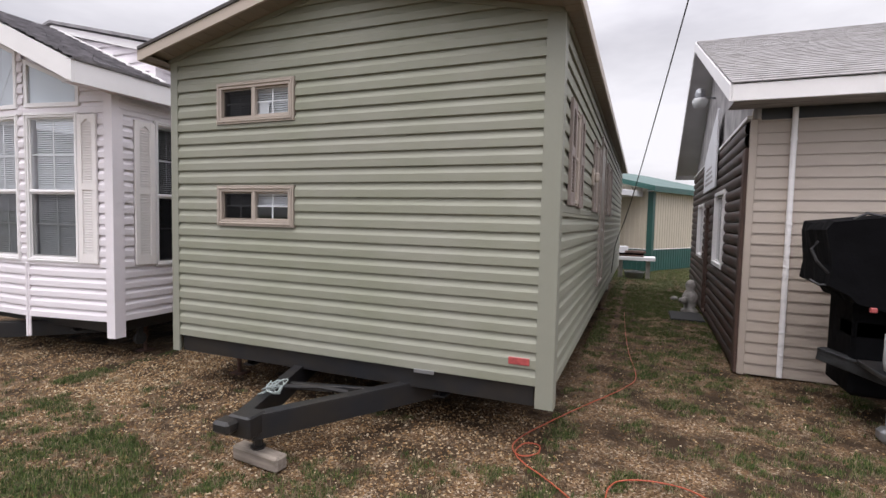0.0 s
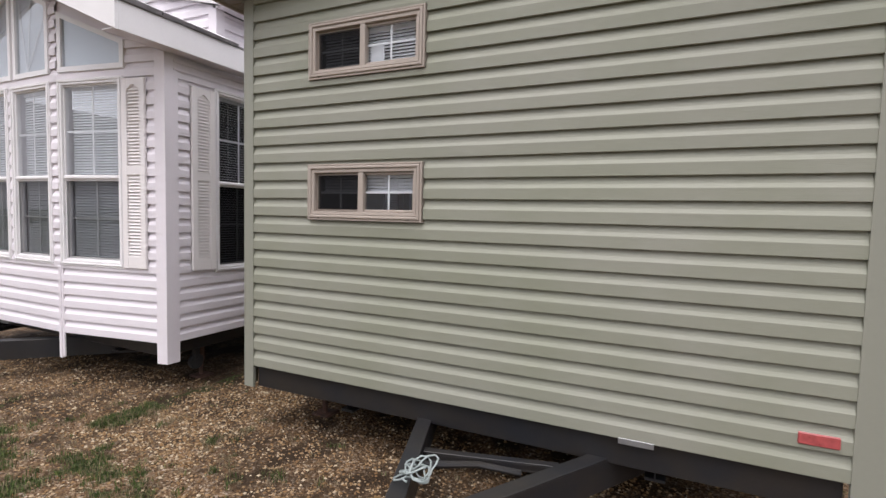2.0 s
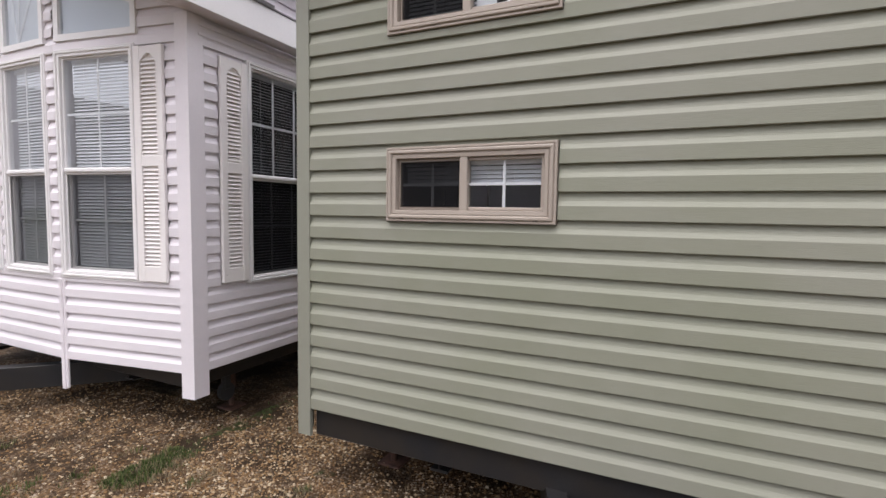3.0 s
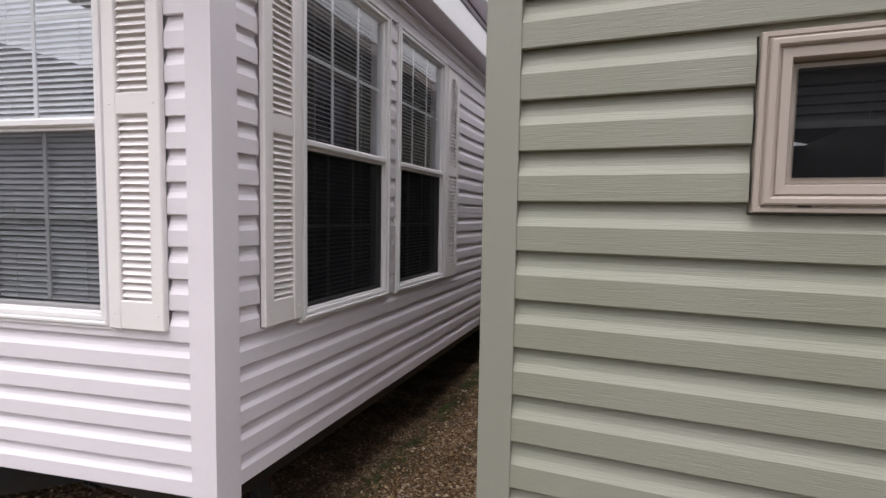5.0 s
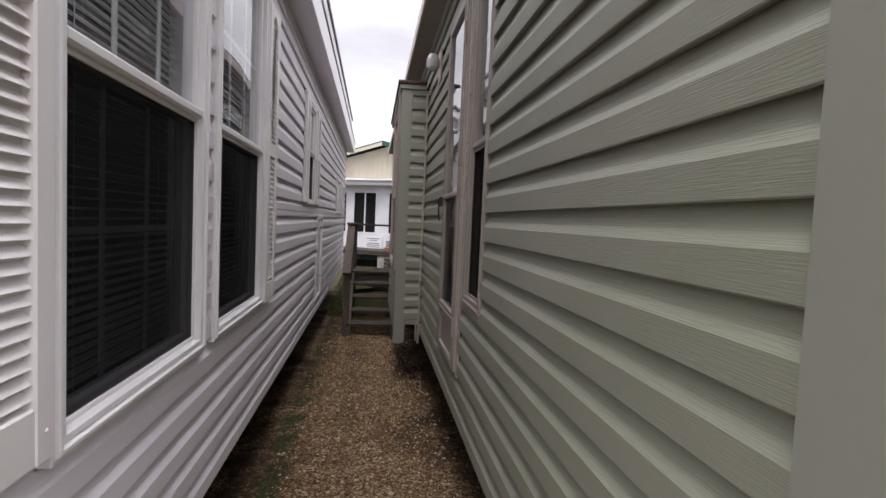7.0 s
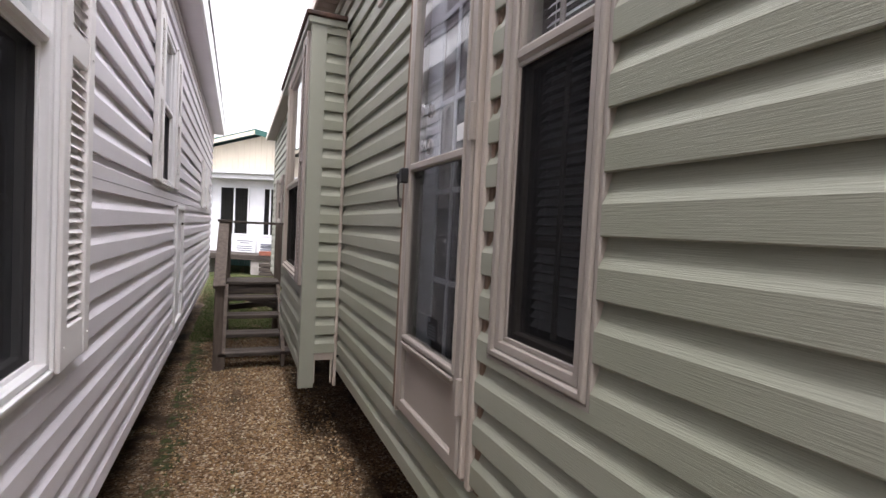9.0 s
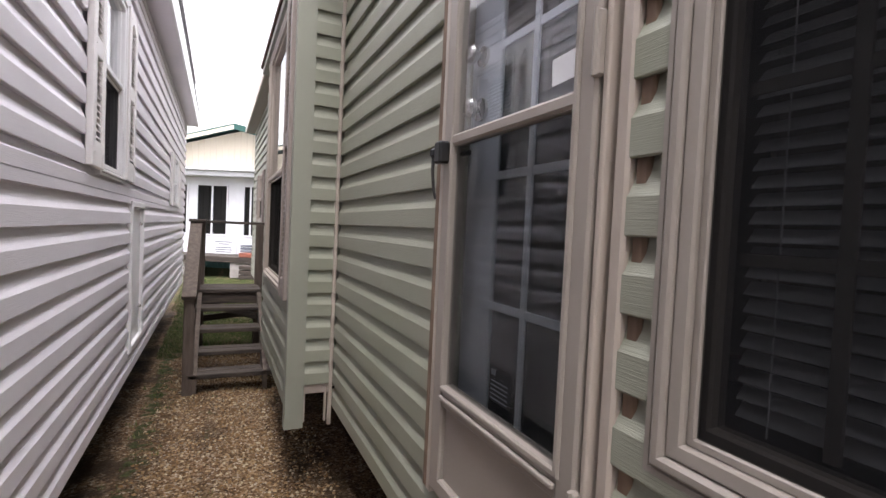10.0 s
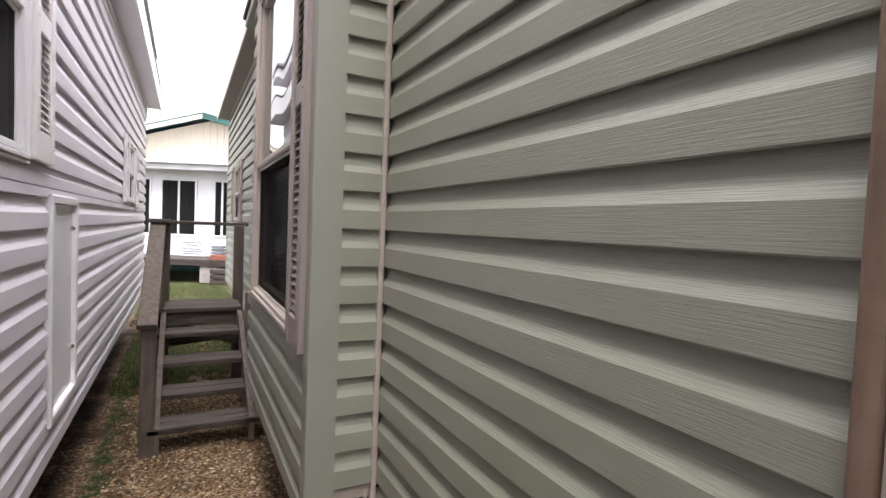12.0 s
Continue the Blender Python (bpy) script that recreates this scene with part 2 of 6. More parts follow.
def ground_material():
    """Pale gravel over brown soil, darkened for bare soil and painted shade, with grass where the cover attribute says
    that it grows.
    """
    m = bpy.data.materials.new("gravel_and_grass")
    m.use_nodes = True
    n, l = m.node_tree.nodes, m.node_tree.links
    b = n["Principled BSDF"]
    b.inputs["Roughness"].default_value, b.inputs["Specular IOR Level"].default_value = 0.95, 0.15
    co = n.new("ShaderNodeTexCoord")
    vo = n.new("ShaderNodeTexVoronoi")
    vo.inputs["Scale"].default_value, vo.inputs["Randomness"].default_value = 82, 1
    l.new(co.outputs["Object"], vo.inputs["Vector"])
    sep = n.new("ShaderNodeSeparateColor")
    l.new(vo.outputs["Color"], sep.inputs["Color"])
    cr = n.new("ShaderNodeValToRGB")
    stops = [(0.0, (0.041, 0.024, 0.012)), (0.3, (0.105, 0.060, 0.029)), (0.6, (0.190, 0.115, 0.060)), (0.84, (0.273, 0.196, 0.127)), (1.0, (0.431, 0.368, 0.297))]
    e = cr.color_ramp.elements
    while len(e) < len(stops):
        e.new(0.5)
    for k, (p, c) in enumerate(stops):
        e[k].position, e[k].color = p, (*c, 1)
    l.new(sep.outputs["Red"], cr.inputs["Fac"])
    soil_shade = n.new("ShaderNodeTexNoise")
    soil_shade.inputs["Scale"].default_value, soil_shade.inputs["Detail"].default_value, soil_shade.inputs["Roughness"].default_value = 2.3, 9, 0.7
    l.new(co.outputs["Object"], soil_shade.inputs["Vector"])
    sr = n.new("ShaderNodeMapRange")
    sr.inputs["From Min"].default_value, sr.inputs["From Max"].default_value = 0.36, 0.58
    l.new(soil_shade.outputs["Fac"], sr.inputs["Value"])
    # dark tone for bare soil and for shade painted into the ground
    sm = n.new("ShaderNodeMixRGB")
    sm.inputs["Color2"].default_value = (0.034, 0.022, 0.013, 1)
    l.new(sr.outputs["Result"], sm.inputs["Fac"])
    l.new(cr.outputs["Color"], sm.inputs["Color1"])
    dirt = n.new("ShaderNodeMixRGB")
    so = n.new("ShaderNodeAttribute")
    so.attribute_name = "soil_shade"
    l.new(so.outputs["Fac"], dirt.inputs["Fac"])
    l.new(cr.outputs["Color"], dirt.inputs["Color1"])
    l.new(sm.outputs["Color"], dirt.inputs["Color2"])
    at = n.new("ShaderNodeAttribute")
    at.attribute_name = "cover"
    fine = n.new("ShaderNodeTexNoise")
    fine.inputs["Scale"].default_value, fine.inputs["Detail"].default_value = 16, 8
    l.new(co.outputs["Object"], fine.inputs["Vector"])
    add = n.new("ShaderNodeMath")
    add.operation = "ADD"
    l.new(at.outputs["Fac"], add.inputs[0])
    l.new(fine.outputs["Fac"], add.inputs[1])
    gr = n.new("ShaderNodeMapRange")
    gr.inputs["From Min"].default_value, gr.inputs["From Max"].default_value = 0.98, 1.16
    l.new(add.outputs["Value"], gr.inputs["Value"])
    gc = n.new("ShaderNodeValToRGB")
    gc.color_ramp.elements[0].position, gc.color_ramp.elements[0].color = 0.35, (0.020, 0.024, 0.009, 1)
    gc.color_ramp.elements[1].position, gc.color_ramp.elements[1].color = 0.7, (0.062, 0.075, 0.026, 1)
    gn = n.new("ShaderNodeTexNoise")
    gn.inputs["Scale"].default_value, gn.inputs["Detail"].default_value = 45, 6
    l.new(co.outputs["Object"], gn.inputs["Vector"])
    l.new(gn.outputs["Fac"], gc.inputs["Fac"])
    gm = n.new("ShaderNodeMixRGB")
    l.new(gr.outputs["Result"], gm.inputs["Fac"])
    l.new(dirt.outputs["Color"], gm.inputs["Color1"])
    l.new(gc.outputs["Color"], gm.inputs["Color2"])
    l.new(gm.outputs["Color"], b.inputs["Base Color"])
    bu = n.new("ShaderNodeBump")
    bu.inputs["Strength"].default_value, bu.inputs["Distance"].default_value = 0.8, 0.006
    bu.invert = True
    l.new(vo.outputs["Distance"], bu.inputs["Height"])
    bu2 = n.new("ShaderNodeBump")
    bu2.inputs["Strength"].default_value, bu2.inputs["Distance"].default_value = 0.8, 0.03
    l.new(fine.outputs["Fac"], bu2.inputs["Height"])
    l.new(bu.outputs["Normal"], bu2.inputs["Normal"])
    l.new(bu2.outputs["Normal"], b.inputs["Normal"])
    return m


def island_material(name, stops, rough):
    """Loose pieces in one mesh, each with a colour of its own."""
    m = bpy.data.materials.new(name)
    m.use_nodes = True
    n, l = m.node_tree.nodes, m.node_tree.links
    b = n["Principled BSDF"]
    b.inputs["Roughness"].default_value, b.inputs["Specular IOR Level"].default_value = rough, 0.25
    g, cr = n.new("ShaderNodeNewGeometry"), n.new("ShaderNodeValToRGB")
    e = cr.color_ramp.elements
    while len(e) < len(stops):
        e.new(0.5)
    for k, (p, c) in enumerate(stops):
        e[k].position, e[k].color = p, (*c, 1)
    nz, mr, mx = n.new("ShaderNodeTexNoise"), n.new("ShaderNodeMapRange"), n.new("ShaderNodeHueSaturation")
    nz.inputs["Scale"].default_value = 150
    mr.inputs["To Min"].default_value, mr.inputs["To Max"].default_value = 0.75, 1.25
    l.new(nz.outputs["Fac"], mr.inputs["Value"])
    l.new(g.outputs["Random Per Island"], cr.inputs["Fac"])
    l.new(cr.outputs["Color"], mx.inputs["Color"])
    l.new(mr.outputs["Result"], mx.inputs["Value"])
    l.new(mx.outputs["Color"], b.inputs["Base Color"])
    return m


M_GROUND = ground_material()
M_PEBBLE = island_material("limestone_pebbles", [(0, (0.095, 0.053, 0.022)), (0.35, (0.205, 0.122, 0.054)), (0.72, (0.300, 0.210, 0.118)), (1, (0.470, 0.400, 0.290))], 0.85)
M_GRASS = island_material("grass_blades", [(0, (0.026, 0.042, 0.011)), (0.6, (0.055, 0.092, 0.020)), (0.9, (0.13, 0.155, 0.045)), (1, (0.22, 0.19, 0.10))], 0.7)
M_DEAD = island_material("dry_grass_blades", [(0, (0.12, 0.09, 0.05)), (1, (0.28, 0.23, 0.15))], 0.8)


# ---------------------------------------------------------------- mesh helpers
def part(name, bm, mat, parent=None, label="", m=None, smooth=False):
    """Links a bmesh as one mesh object under a thing or a part, at the pose m in the parent's frame."""
    bmesh.ops.recalc_face_normals(bm, faces=bm.faces)
    me = bpy.data.meshes.new(name)
    bm.to_mesh(me)
    bm.free()
    if smooth:
        me.shade_smooth()
    me.materials.append(mat)
    ob = new(name, me)
    ob.parent = parent
    if m is not None:
        ob.matrix_local = m
    return tagged(ob, label)


def raw(name, verts, faces, mat, parent=None, label="", m=None):
    me = bpy.data.meshes.new(name)
    me.from_pydata(verts, [], faces)
    me.materials.append(mat)
    ob = new(name, me)
    ob.parent = parent
    if m is not None:
        ob.matrix_local = m
    return tagged(ob, label)


def thing(name, m, label, category, group=""):
    ob = new(name)
    ob.empty_display_size = 0.1
    ob.matrix_basis = m
    return tagged(ob, label, category, group)


def slab(bm, x0, x1, y0, y1, z0, z1, c=0.003, m=None):
    """A block with chamfered edges."""
    lo, hi = (min(x0, x1), min(y0, y1), min(z0, z1)), (max(x0, x1), max(y0, y1), max(z0, z1))
    c = min(c, 0.45 * min(h - l for l, h in zip(lo, hi)))
    v = {}
    for sx in (0, 1):
        for sy in (0, 1):
            for sz in (0, 1):
                s = (sx, sy, sz)
                p = [hi[k] if s[k] else lo[k] for k in range(3)]
                q = [p[k] - c if s[k] else p[k] + c for k in range(3)]
                for k in range(3):
                    w = q[:]
                    w[k] = p[k]
                    w = Vector(w)
                    v[s + (k,)] = bm.verts.new(m @ w if m is not None else w)
    for k in range(3):
        i, j = (k + 1) % 3, (k + 2) % 3
        for side in (0, 1):
            loop = []
            for a, b in ((0, 0), (1, 0), (1, 1), (0, 1)):
                s = [0, 0, 0]
                s[k], s[i], s[j] = side, a, b
                loop.append(v[tuple(s) + (k,)])
            bm.faces.new(loop)
        for a in (0, 1):
            for b in (0, 1):
                s0, s1 = [0, 0, 0], [0, 0, 0]
                s0[i] = s1[i] = a
                s0[j] = s1[j] = b
                s0[k], s1[k] = 0, 1
                s0, s1 = tuple(s0), tuple(s1)
                bm.faces.new((v[s0 + (i,)], v[s1 + (i,)], v[s1 + (j,)], v[s0 + (j,)]))
    for sx in (0, 1):
        for sy in (0, 1):
            for sz in (0, 1):
                s = (sx, sy, sz)
                bm.faces.new((v[s + (0,)], v[s + (1,)], v[s + (2,)]))


def block(name, mat, parent, x0, x1, y0, y1, z0, z1, c=0.003, label="", m=None):
    bm = bmesh.new()
    slab(bm, x0, x1, y0, y1, z0, z1, c)
    return part(name, bm, mat, parent, label, m)


def prism(bm, poly, y0, y1):
    """An upright polygon of (x, z), made thick along y."""
    a = [bm.verts.new((x, y0, z)) for x, z in poly]
    b = [bm.verts.new((x, y1, z)) for x, z in poly]
    bm.faces.new(a)
    bm.faces.new(b[::-1])
    for k in range(len(poly)):
        bm.faces.new((a[k], b[k], b[(k + 1) % len(poly)], a[(k + 1) % len(poly)]))


def tube(bm, pts, r, n=8, r2=None):
    """A round bar through points; it may taper."""
    pts = [Vector(p) for p in pts]
    rings = []
    for k, p in enumerate(pts):
        d = (pts[min(k + 1, len(pts) - 1)] - pts[max(k - 1, 0)]).normalized()
        side = d.cross(Vector((0, 0, 1)) if abs(d.z) < 0.9 else Vector((1, 0, 0))).normalized()
        up = d.cross(side)
        rr = r if r2 is None else r + (r2 - r) * k / (len(pts) - 1)
        rings.append([bm.verts.new(p + side * rr * math.cos(2 * math.pi * a / n) + up * rr * math.sin(2 * math.pi * a / n)) for a in range(n)])
    for a, b in zip(rings, rings[1:]):
        for k in range(n):
            bm.faces.new((a[k], a[(k + 1) % n], b[(k + 1) % n], b[k]))
    bm.faces.new(rings[0])
    bm.faces.new(rings[-1][::-1])


def lathe(bm, profile, n=16, m=None):
    """A turned shape round z from (radius, z)."""
    rings = []
    for r, z in profile:
        ring = [Vector((r * math.cos(2 * math.pi * a / n), r * math.sin(2 * math.pi * a / n), z)) for a in range(n)]
        rings.append([bm.verts.new(m @ p if m is not None else p) for p in ring])
    for a, b in zip(rings, rings[1:]):
        for k in range(n):
            bm.faces.new((a[k], a[(k + 1) % n], b[(k + 1) % n], b[k]))
    bm.faces.new(rings[0])
    bm.faces.new(rings[-1])


def frame_of(ox, oy, dx, dy, z=0):
    """A wall's own frame: x from left to right as seen from outside, y inwards, z up."""
    return pose(ox, oy, z, 0, 0, math.degrees(math.atan2(dy, dx)))


# ---------------------------------------------------------------- walls, siding, windows, shutters
def backing(name, parent, m, x0, x1, z0, z1, holes, mat, thick=0.09, top=None, label=""):
    """A wall with real openings behind its cladding. top(x): the height of a sloping top."""
    xs = sorted({x0, x1, *[h[0] for h in holes], *[h[1] for h in holes], *([x0 + (x1 - x0) * k / 16 for k in range(1, 16)] if top else [])})
    bm = bmesh.new()
    for a, b in zip(xs, xs[1:]):
        mid, z = (a + b) / 2, z0
        cut = sorted((h[2], h[3]) for h in holes if h[0] < mid < h[1])
        for lo, hi in cut + [(None, None)]:
            end = z1 if lo is None else lo
            if lo is None and top:
                prism(bm, [(a, z), (b, z), (b, top(b)), (a, top(a))], 0.006, thick)
            elif end > z + 1e-4:
                prism(bm, [(a, z), (b, z), (b, end), (a, end)], 0.006, thick)
            z = hi
    return part(name, bm, mat, parent, label, m)


DUTCH = [(-0.001, 0.006), (-0.009, 0.006), (-0.0105, -0.002), (-0.0200, -0.003), (-0.0222, 0.0), (-0.0222, 0.485), (-0.0212, 0.502), (-0.0115, 0.66), (-0.0060, 0.80), (-0.0030, 0.92), (-0.0015, 1.0)]
LAP = [(-0.001, 0.003), (-0.012, 0.001), (-0.0135, 0.004), (-0.0005, 1.0)]


def siding(wall, m, x0, x1, z0, z1, C, holes, mat, lo=None, hi=None, profile=DUTCH, name="siding_panel"):
    """Lap siding, course by course, cut round the openings and along a rake: lo(z), hi(z) give its ends at a height."""
    k = 0
    while z0 + k * C < z1 - 0.01:
        zb, zt = z0 + k * C, min(z0 + (k + 1) * C, z1)
        k += 1
        runs = []
        xs = sorted({x0, x1, *[h[i] for h in holes for i in (0, 1) if x0 < h[i] < x1]})
        for a, b in zip(xs, xs[1:]):
            mid = (a + b) / 2
            spans, z = [], zb
            for h0, h1 in sorted((h[2], h[3]) for h in holes if h[0] < mid < h[1] and h[2] < zt and h[3] > zb):
                if h0 > z + 0.004:
                    spans.append((z, h0))
                z = max(z, h1)
            if zt > z + 0.004:
                spans.append((z, zt))
            for s0, s1 in spans:
                pr = [(o, zb + f * C if f >= 0 else zb + f) for o, f in profile]
                pts = []
                for (o1, p1), (o2, p2) in zip(pr, pr[1:]):
                    if max(p1, p2) < s0 - 0.005 or min(p1, p2) > s1:
                        continue
                    for o, p in ((o1, p1), (o2, p2)):
                        q = min(max(p, s0 - 0.004), s1)
                        if q != p and p2 != p1:
                            o = o1 + (o2 - o1) * (q - p1) / (p2 - p1)
                        if not pts or (o, q) != pts[-1]:
                            pts.append((o, q))
                whole = s0 == zb and s1 == zt
                if runs and whole and runs[-1][3] and abs(runs[-1][1] - a) < 1e-6:
                    runs[-1][1] = b
                else:
                    runs.append([a, b, pts, whole])
        for a, b, pts, whole in runs:
            verts, faces = [], []
            for o, p in pts:
                aa, bb = (max(a, lo(p)) if lo else a), (min(b, hi(p)) if hi else b)
                if bb < aa:
                    aa = bb = (aa + bb) / 2
                verts += [(aa, o, p), (bb, o, p)]
            for i in range(len(pts) - 1):
                faces.append((2 * i, 2 * i + 1, 2 * i + 3, 2 * i + 2))
            if faces:
                raw(name, verts, faces, mat, wall)


def sweep(bm, x0, x1, z0, z1, pts):
    """A mitred frame: a closed profile of (left, right, bottom, top, y) insets carried round a rectangle."""
    loops = []
    for l, r, bt, t, y in pts:
        loops.append([bm.verts.new(v) for v in ((x0 + l, y, z0 + bt), (x1 - r, y, z0 + bt), (x1 - r, y, z1 - t), (x0 + l, y, z1 - t))])
    for k in range(len(loops)):
        a, b = loops[k], loops[(k + 1) % len(loops)]
        for i in range(4):
            bm.faces.new((a[i], a[(i + 1) % 4], b[(i + 1) % 4], b[i]))


def ring(bm, x0, x1, z0, z1, w, y0, y1, c=0.004):
    """A mitred frame round an opening; w may be one width or left, right, bottom, top."""
    w = w if isinstance(w, tuple) else (w, w, w, w)
    sweep(bm, x0, x1, z0, z1, [(0, 0, 0, 0, y1), (0, 0, 0, 0, y0 + c), (c, c, c, c, y0), (*[k - c for k in w], y0), (*w, y0 + c), (*w, y1)])


def moulded(bm, x0, x1, z0, z1, w, pts):
    """A mitred frame with a grooved face, from (share of the width, y)."""
    sweep(bm, x0, x1, z0, z1, [(w * u, w * u, w * u, w * u, y) for u, y in pts])


def face(p):
    """Grooved profile of a window frame that stands p proud of the wall."""
    return [(0, 0.02), (0, -p + 0.003), (0.04, -p), (0.20, -p), (0.24, -p + 0.004), (0.28, -p + 0.004), (0.33, -p - 0.005), (0.40, -p - 0.007), (0.58, -p - 0.007),
            (0.66, -p - 0.003), (0.70, -p + 0.004), (0.74, -p + 0.004), (0.78, -p), (1.12, -p + 0.001), (1.17, -p + 0.006), (1.17, 0.03), (0.6, 0.03)]


def pane(name, mat, parent, x0, x1, z0, z1, y):
    if mat not in (M_GLASS, M_SCREEN, M_SCREEN_THIN):
        bm = bmesh.new()
        prism(bm, [(x0, z0), (x1, z0), (x1, z1), (x0, z1)], y, y + 0.003)
        return part(name, bm, mat, parent)
    return raw(name, [(x0, y, z0), (x1, y, z0), (x1, y, z1), (x0, y, z1)], [(0, 1, 2, 3)], mat, parent)


def grid_bars(parent, x0, x1, z0, z1, cols, rows, y, w, mat):
    bm = bmesh.new()
    for k in range(1, cols):
        x = x0 + (x1 - x0) * k / cols
        slab(bm, x - w / 2, x + w / 2, y, y + 0.006, z0, z1, 0.001)
    for k in range(1, rows):
        z = z0 + (z1 - z0) * k / rows
        slab(bm, x0, x1, y + 0.0015, y + 0.0045, z - w / 2, z + w / 2, 0.001)
    part("muntin_grid", bm, mat, parent)


def blinds(parent, x0, x1, z0, z1, y, pitch=0.024, mat=None, tilt=50):
    bm = bmesh.new()
    slab(bm, x0, x1, y - 0.012, y + 0.012, z1 - 0.03, z1, 0.003)
    z = z1 - 0.045
    while z > z0:
        t = pose((x0 + x1) / 2, y, z, tilt)
        slab(bm, x0 + 0.004 - (x0 + x1) / 2, x1 - 0.004 - (x0 + x1) / 2, -0.012, 0.012, -0.0006, 0.0006, 0.0003, t)
        z -= pitch
    for x in (x0 + 0.2 * (x1 - x0), x0 + 0.8 * (x1 - x0)):
        slab(bm, x - 0.001, x + 0.001, y - 0.016, y - 0.014, z0, z1, 0.0003)
    part("blind", bm, mat or M_BLIND, parent, "white horizontal slat blind, let down")


def hung_window(parent, m, x0, x1, z0, z1, mat, name="window", label="", mid=None, flange=0.045, grid=(2, 2), blind=True, screen=True, proud=0.03, grid_mat=None, low_grid=True, tilt=50):
    """A single-hung window: an outer frame, the upper glass, a lower sash behind an insect screen, bars and a blind."""
    mid = mid if mid is not None else (z0 + z1) / 2
    bm = bmesh.new()
    f = flange
    moulded(bm, x0, x1, z0, z1, f, face(proud))
    win = part(name, bm, mat, parent, label, m)
    a, b, c, d = x0 + f * 1.17, x1 - f * 1.17, z0 + f * 1.17, z1 - f * 1.17
    bm = bmesh.new()
    ring(bm, a, b, mid - 0.02, d, (0.014, 0.014, 0.035, 0.014), -0.012, 0.028)
    slab(bm, a, b, -proud + 0.004, 0.0, mid - 0.022, mid + 0.012, 0.008)
    part("upper_sash", bm, mat, win)
    bm = bmesh.new()
    ring(bm, a, b, c, mid - 0.005, (0.017, 0.017, 0.026, 0.03), 0.012, 0.045)
    part("lower_sash", bm, mat, win)
    pane("pane", M_GLASS, win, a + 0.01, b - 0.01, mid, d - 0.01, 0.004)
    pane("pane", M_GLASS, win, a + 0.01, b - 0.01, c + 0.01, mid - 0.01, 0.030)
    if screen:
        pane("insect_screen", screen if screen is not True else M_SCREEN, win, a + 0.006, b - 0.006, c + 0.006, mid - 0.022, -0.004)
        bm = bmesh.new()
        ring(bm, a, b, c, mid - 0.022, 0.013, -0.010, 0.0, 0.002)
        part("screen_frame", bm, mat, win)
    if grid:
        grid_bars(win, a + 0.018, b - 0.018, mid + 0.015, d - 0.018, *grid, 0.009, 0.018, grid_mat or mat)
        if low_grid:
            grid_bars(win, a + 0.026, b - 0.026, c + 0.034, mid - 0.03, *grid, 0.035, 0.018, grid_mat or mat)
    if blind:
        blinds(win, a + 0.02, b - 0.02, c + 0.03, d - 0.005, 0.062, tilt=tilt)
    return win


def slider_window(parent, m, x0, x1, z0, z1, label, paper=False):
    """A small sliding window with a tan frame: a screened half, and a half with bars and a half-drawn blind."""
    bm = bmesh.new()
    moulded(bm, x0, x1, z0, z1, 0.049, face(0.036))
    mid = (x0 + x1) / 2 - 0.01
    slab(bm, mid - 0.02, mid + 0.02, -0.032, 0.02, z0 + 0.045, z1 - 0.045, 0.004)
    win = part("window", bm, M_TAN, parent, label, m)
    a, b, c, d = x0 + 0.058, x1 - 0.058, z0 + 0.058, z1 - 0.058
    for s0, s1, y in ((a, mid, 0.006), (mid, b, -0.004)):
        bm = bmesh.new()
        ring(bm, s0, s1, c, d, 0.016, y - 0.010, y + 0.014, 0.003)
        part("sash", bm, M_TAN, win)
        pane("pane", M_GLASS, win, s0 + 0.008, s1 - 0.008, c + 0.008, d - 0.008, y)
        grid_bars(win, s0 + 0.016, s1 - 0.016, c + 0.016, d - 0.016, 2, 2, y + 0.005, 0.014, M_FRAME_W)
    pane("insect_screen", M_SCREEN, win, a + 0.014, mid - 0.02, c + 0.014, d - 0.014, -0.012)
    half = (c + d) / 2 if not paper else c
    blinds(win, a + 0.01, b - 0.01, half, d, 0.06, 0.02)
    if paper:
        pane("paper", M_PAPER, win, mid + 0.03, mid + 0.13, c + 0.015, c + 0.135, 0.022)
    # weep holes: no slot is cut, dark chips paint the shade inside
    for x in (x0 + 0.09, x1 - 0.09):
        block("weep_hole_shade", M_DARK, win, x - 0.012, x + 0.012, -0.0375, -0.036, z0 + 0.012, z0 + 0.02, 0.0005)
    return win


